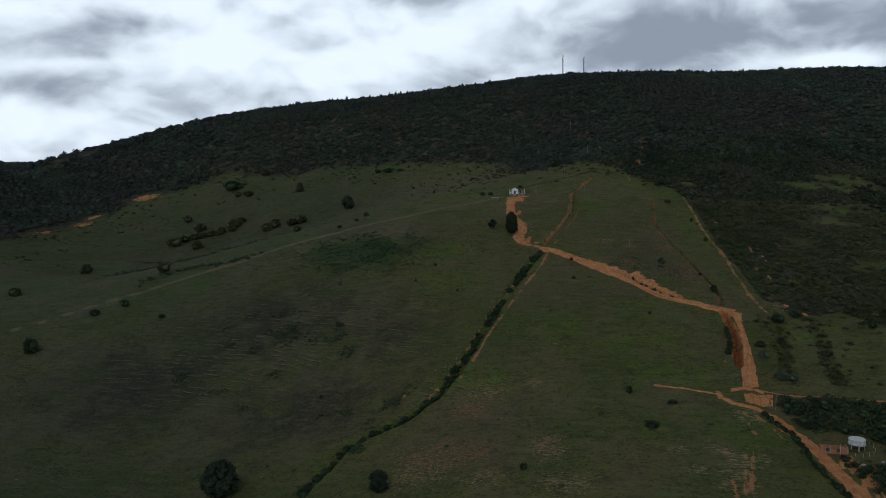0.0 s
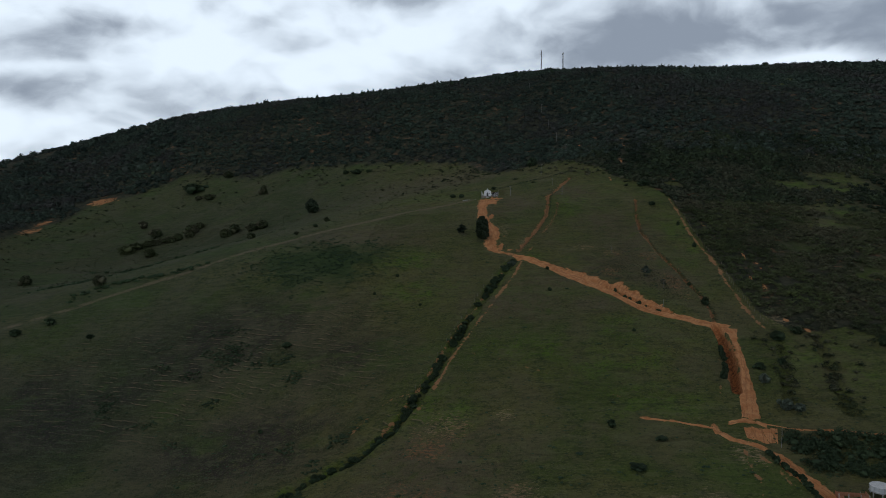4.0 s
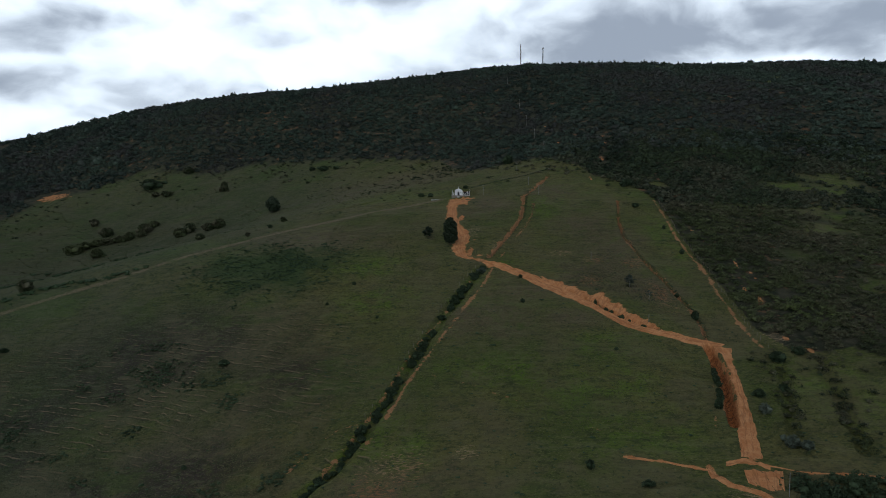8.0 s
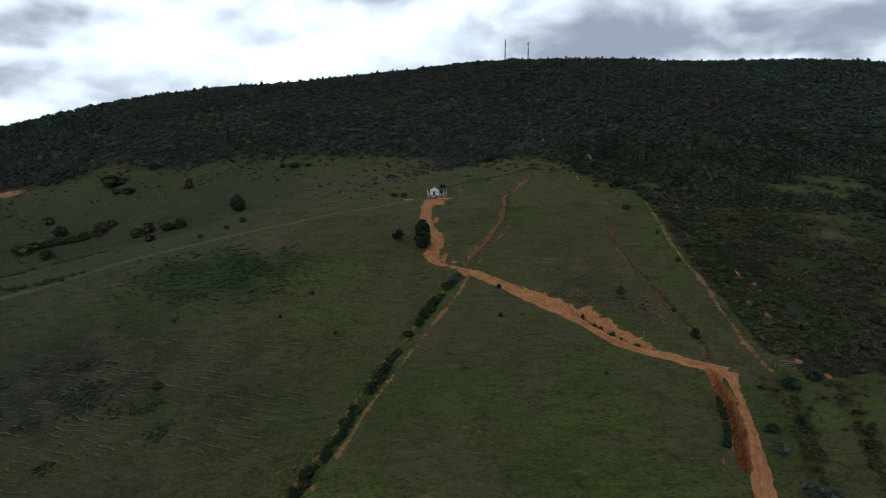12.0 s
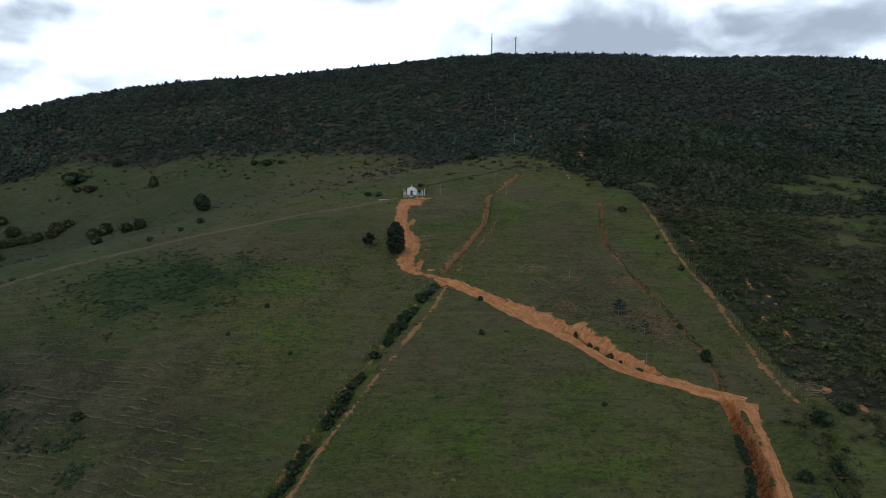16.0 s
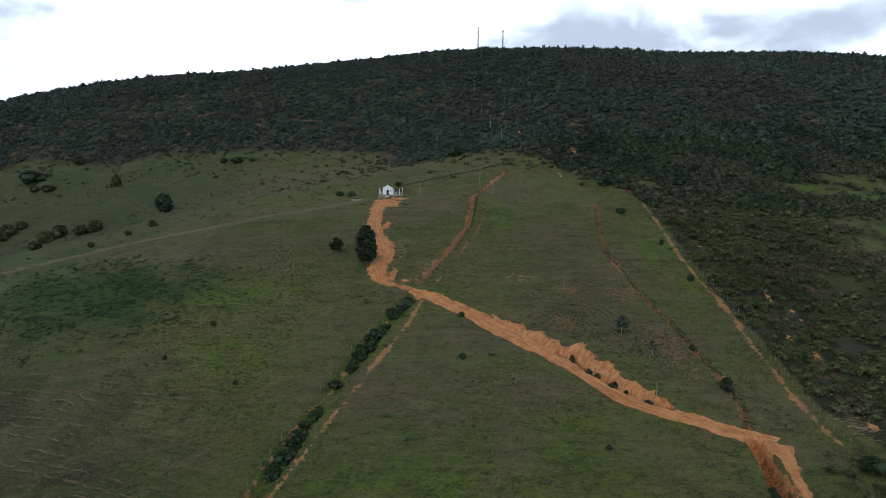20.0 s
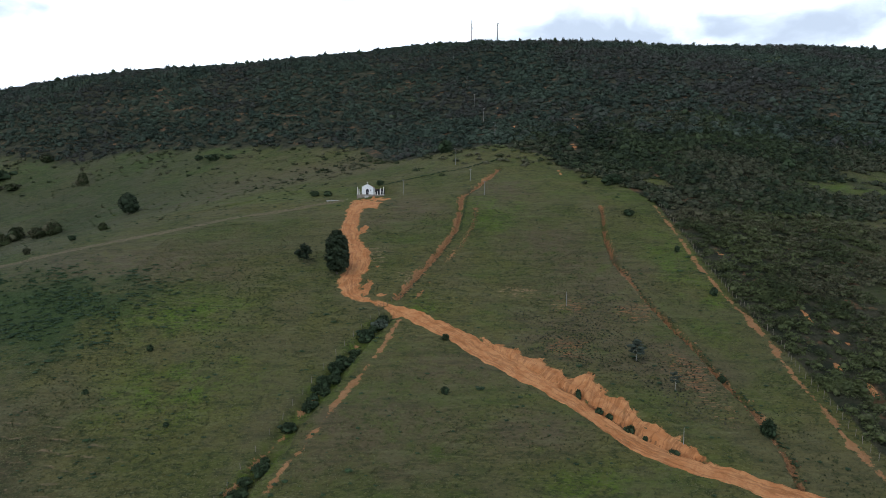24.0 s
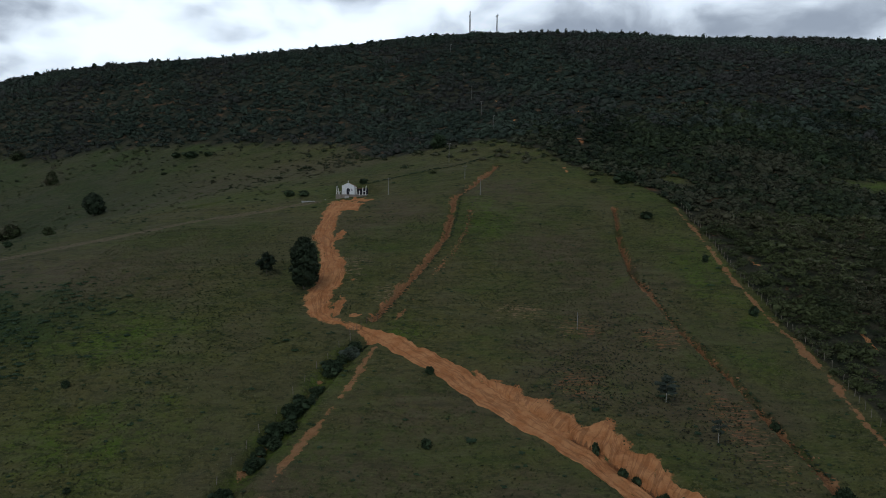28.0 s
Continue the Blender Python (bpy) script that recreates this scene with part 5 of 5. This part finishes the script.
part("coping", box(-4.2, 4.2, -0.2, 0.2, 0.02, 0.14), TRIM, wall_)
part("footing", box(-4.1, 4.1, -0.14, 0.14, -0.9, 0.02), CEMENT, wall_)
part("end_pillar", box(4.2, 4.7, -0.25, 0.25, -0.5, 0.7), TRIM, wall_)


# ---- poles, masts and fences ----
def utility_pole(x, y, tall, label, arms=True):
    ob = base_of("utility_pole", x, y, label=label, category="utility pole", group="poles of the power line")
    part("pole", stick((0, 0, -0.6), (0, 0, tall), 0.12 if arms else 0.08, 0.07, 8), POLE, ob)
    if not arms:
        return
    arm = part("crossarm", box(-0.75, 0.75, -0.06, 0.06, tall - 0.5, tall - 0.36), POST, ob)
    for k in (-0.6, 0.6):
        part("insulator", stick((k, 0, tall - 0.38), (k, 0, tall - 0.18), 0.05, 0.03, 6), TRIM, arm)


for px, py, ph in ((8, 525, 6.2), (41, 516, 5.8), (36, 537, 5.2), (30, 569, 8.0), (52, 627, 8.5), (49, 695, 8.5), (45, 750, 9), (41, 809, 9), (31, 891, 9)):
    utility_pole(px, py, ph, "grey concrete power pole climbing the hill")
for px, py, ph in ((60, 427, 4.2), (75, 369, 3.6), (92, 273, 6.5)):
    utility_pole(px, py, ph, "thin grey pole standing in the pasture", False)


def mast(x, y, tall, wide, drum, paint_):
    ob = base_of("radio_mast", x, y, label="lattice radio mast on the hilltop", category="radio mast", group="masts on the hilltop")
    feet = [Vector((wide * math.cos(a), wide * math.sin(a), 0)) for a in (0.5, 2.6, 4.7)]
    at = lambda k, z: feet[k] * (1 - 0.6 * z / tall) + Vector((0, 0, z))
    for k in range(3):
        part("leg", stick(at(k, -1.0), at(k, tall), 0.18, 0.13, 5), paint_, ob)
        bm = bmesh.new()
        for n_ in range(int(tall / 2)):
            a, b = at(k, 2 * n_), at((k + 1) % 3, 2 * n_ + 2)
            add_stick(bm, a, b, 0.12, 0.12, 4)
            add_stick(bm, at(k, 2 * n_ + 2), at((k + 1) % 3, 2 * n_ + 2), 0.11, 0.11, 4)
        part("bracing", bm, paint_, ob)
    part("lightning_rod", stick((0, 0, tall - 0.2), (0, 0, tall + 2), 0.06, 0.03, 5), STEEL, ob)
    for z, a in drum:
        part("antenna", stick((math.cos(a) * 0.5, math.sin(a) * 0.5, z), (math.cos(a) * 1.3, math.sin(a) * 1.3, z), 0.9, 0.9, 10), TRIM, ob)


mast(52, 1060, 33, 1.0, ((27, 4.2), (23, 5.3)), RED_STEEL)
mast(80, 1045, 26, 0.9, ((24.5, 4.4), (25.2, 5.6), (24.2, 3.4), (20, 5.0)), DULL_STEEL)


def fence(line, gap, tall, off, label, mat, jitter=0.1):
    p = resample(line, gap)
    mid = p[len(p) // 2]
    z0 = height(*mid)
    ob = new("fence")
    ob.location = (mid[0], mid[1], z0)
    tagged(ob, label, "fence")
    shape = stick((0, 0, -0.5), (0, 0, 1), 0.075, 0.06, 6)
    first = part("post", shape, mat, ob)
    tops = []
    for k, (px, py) in enumerate(p):
        px, py = px + off + rng.uniform(-0.15, 0.15), py
        z = height(px, py) - z0
        post_ = first if k == 0 else new("post", first.data)
        post_.parent = ob
        tl = tall * rng.uniform(0.85, 1.12)
        post_.matrix_basis = pose(px - mid[0], py - mid[1], z, rng.uniform(-5, 5), rng.uniform(-5, 5), 0) @ Matrix.Diagonal((1, 1, tl, 1))
        tops.append(Vector((px - mid[0], py - mid[1], z)))
    for f in (0.35, 0.62, 0.9):
        bm = bmesh.new()
        for a, b in zip(tops, tops[1:]):
            add_stick(bm, a + Vector((0, 0, tall * f)), b + Vector((0, 0, tall * f)), 0.005, 0.005, 3)
        part("wire", bm, BARK, ob)
    return ob


fence(FENCE_PATH, 2.3, 1.75, 2.2, "weathered wooden post fence along the forest edge", POST)
fence(DITCH[:9], 4.2, 1.5, -3.4, "thin wooden post fence along the overgrown ditch", POST)
fence([(13, 433), (10, 431), (7, 426)], 1.4, 1.7, 0.0, "dark wooden gate fence beside the road", BARK)
fence([(46, 546), (40, 527), (35, 505), (33, 490)], 5.0, 1.2, 3.0, "thin wooden post fence along the washed-out track", BARK)

# ---- tank and shell house by the lower road ----
tank = base_of("water_tank", 111, 251, None, 0, "large round white water tank beside the road", "water tank")
bm = bmesh.new()
bmesh.ops.create_cone(bm, cap_ends=True, segments=40, radius1=2.5, radius2=2.5, depth=1.5, matrix=Matrix.Translation((0, 0, 2.25)))
part("body", bm, TANK, tank)
bm = bmesh.new()
bmesh.ops.create_cone(bm, cap_ends=True, segments=40, radius1=2.62, radius2=2.4, depth=0.2, matrix=Matrix.Translation((0, 0, 3.08)))
part("lid", bm, TRIM, tank, "pale lid with a raised rim")
bm = bmesh.new()
bmesh.ops.create_cone(bm, cap_ends=True, segments=40, radius1=2.75, radius2=2.75, depth=0.18, matrix=Matrix.Translation((0, 0, 1.41)))
part("slab", bm, CEMENT, tank)
for k in range(12):
    a = k * math.pi / 6
    part("rib", stick((2.52 * math.cos(a), 2.52 * math.sin(a), 1.5), (2.52 * math.cos(a), 2.52 * math.sin(a), 3.0), 0.05, 0.05, 5), CEMENT, tank)
for k in range(6):
    a = k * math.pi / 3 + 0.4
    part("pillar", box(2.3 * math.cos(a) - 0.14, 2.3 * math.cos(a) + 0.14, 2.3 * math.sin(a) - 0.14, 2.3 * math.sin(a) + 0.14, -0.9, 1.33), CEMENT, tank)
for k in range(13):
    a = math.pi * 0.95 + k * 0.42
    post_ = base_of("yard_post", 111 + 5.2 * math.cos(a), 250.5 + 4.8 * math.sin(a), None, 0, "pale concrete yard post round the tank", "post", "posts round the tank")
    part("shaft", box(-0.07, 0.07, -0.07, 0.07, -0.6, 1.0 + 0.25 * (k % 3)), CEMENT, post_)
shell = base_of("unfinished_house", 102.6, 247.5, height(102.6, 247.5) - 0.4, -8, "roofless orange hollow-brick house under construction", "house")
for a, b, c, d, e in ((-4, 4, 0, 0.2, 2.7), (-4, -3.8, 0.2, 3.6, 2.4), (3.8, 4, 0.2, 3.6, 2.9), (-3.8, 3.8, 3.4, 3.6, 2.2)):
    if d < 0.5:
        for x0, x1, z0, z1 in ((-4, -2.6, 0, 2.5), (-2.6, -1.4, 0, 1.0), (-1.4, 0.6, 0, 2.1), (0.6, 1.8, 0, 1.0), (1.8, 4, 0, 2.8)):
            part("wall", box(x0, x1, c, d, z0 - 0.8, z1, 0.0), BRICK, shell)
    else:
        part("wall", box(a, b, c, d, -0.8, e), BRICK, shell)
for px in (-3.9, -1.4, 1.7, 3.9):
    part("column", box(px - 0.1, px + 0.1, -0.03, 0.23, -0.8, 3.1), CEMENT, shell)
for k, (sx, sy) in enumerate(((109, 241.5), (116, 243), (117.5, 242.2), (115, 240.8), (119, 244))):
    heap = base_of("sack_pile", sx, sy, None, 40 * k, "pale heap of building sacks and rubble", "rubble", "heaps in the yard")
    v, f = lump(2, 0.12, 300 + k)
    ob = new("heap", quick_mesh("heap", v * (1.0, 0.7, 0.5), f, CEMENT))
    ob.parent = heap
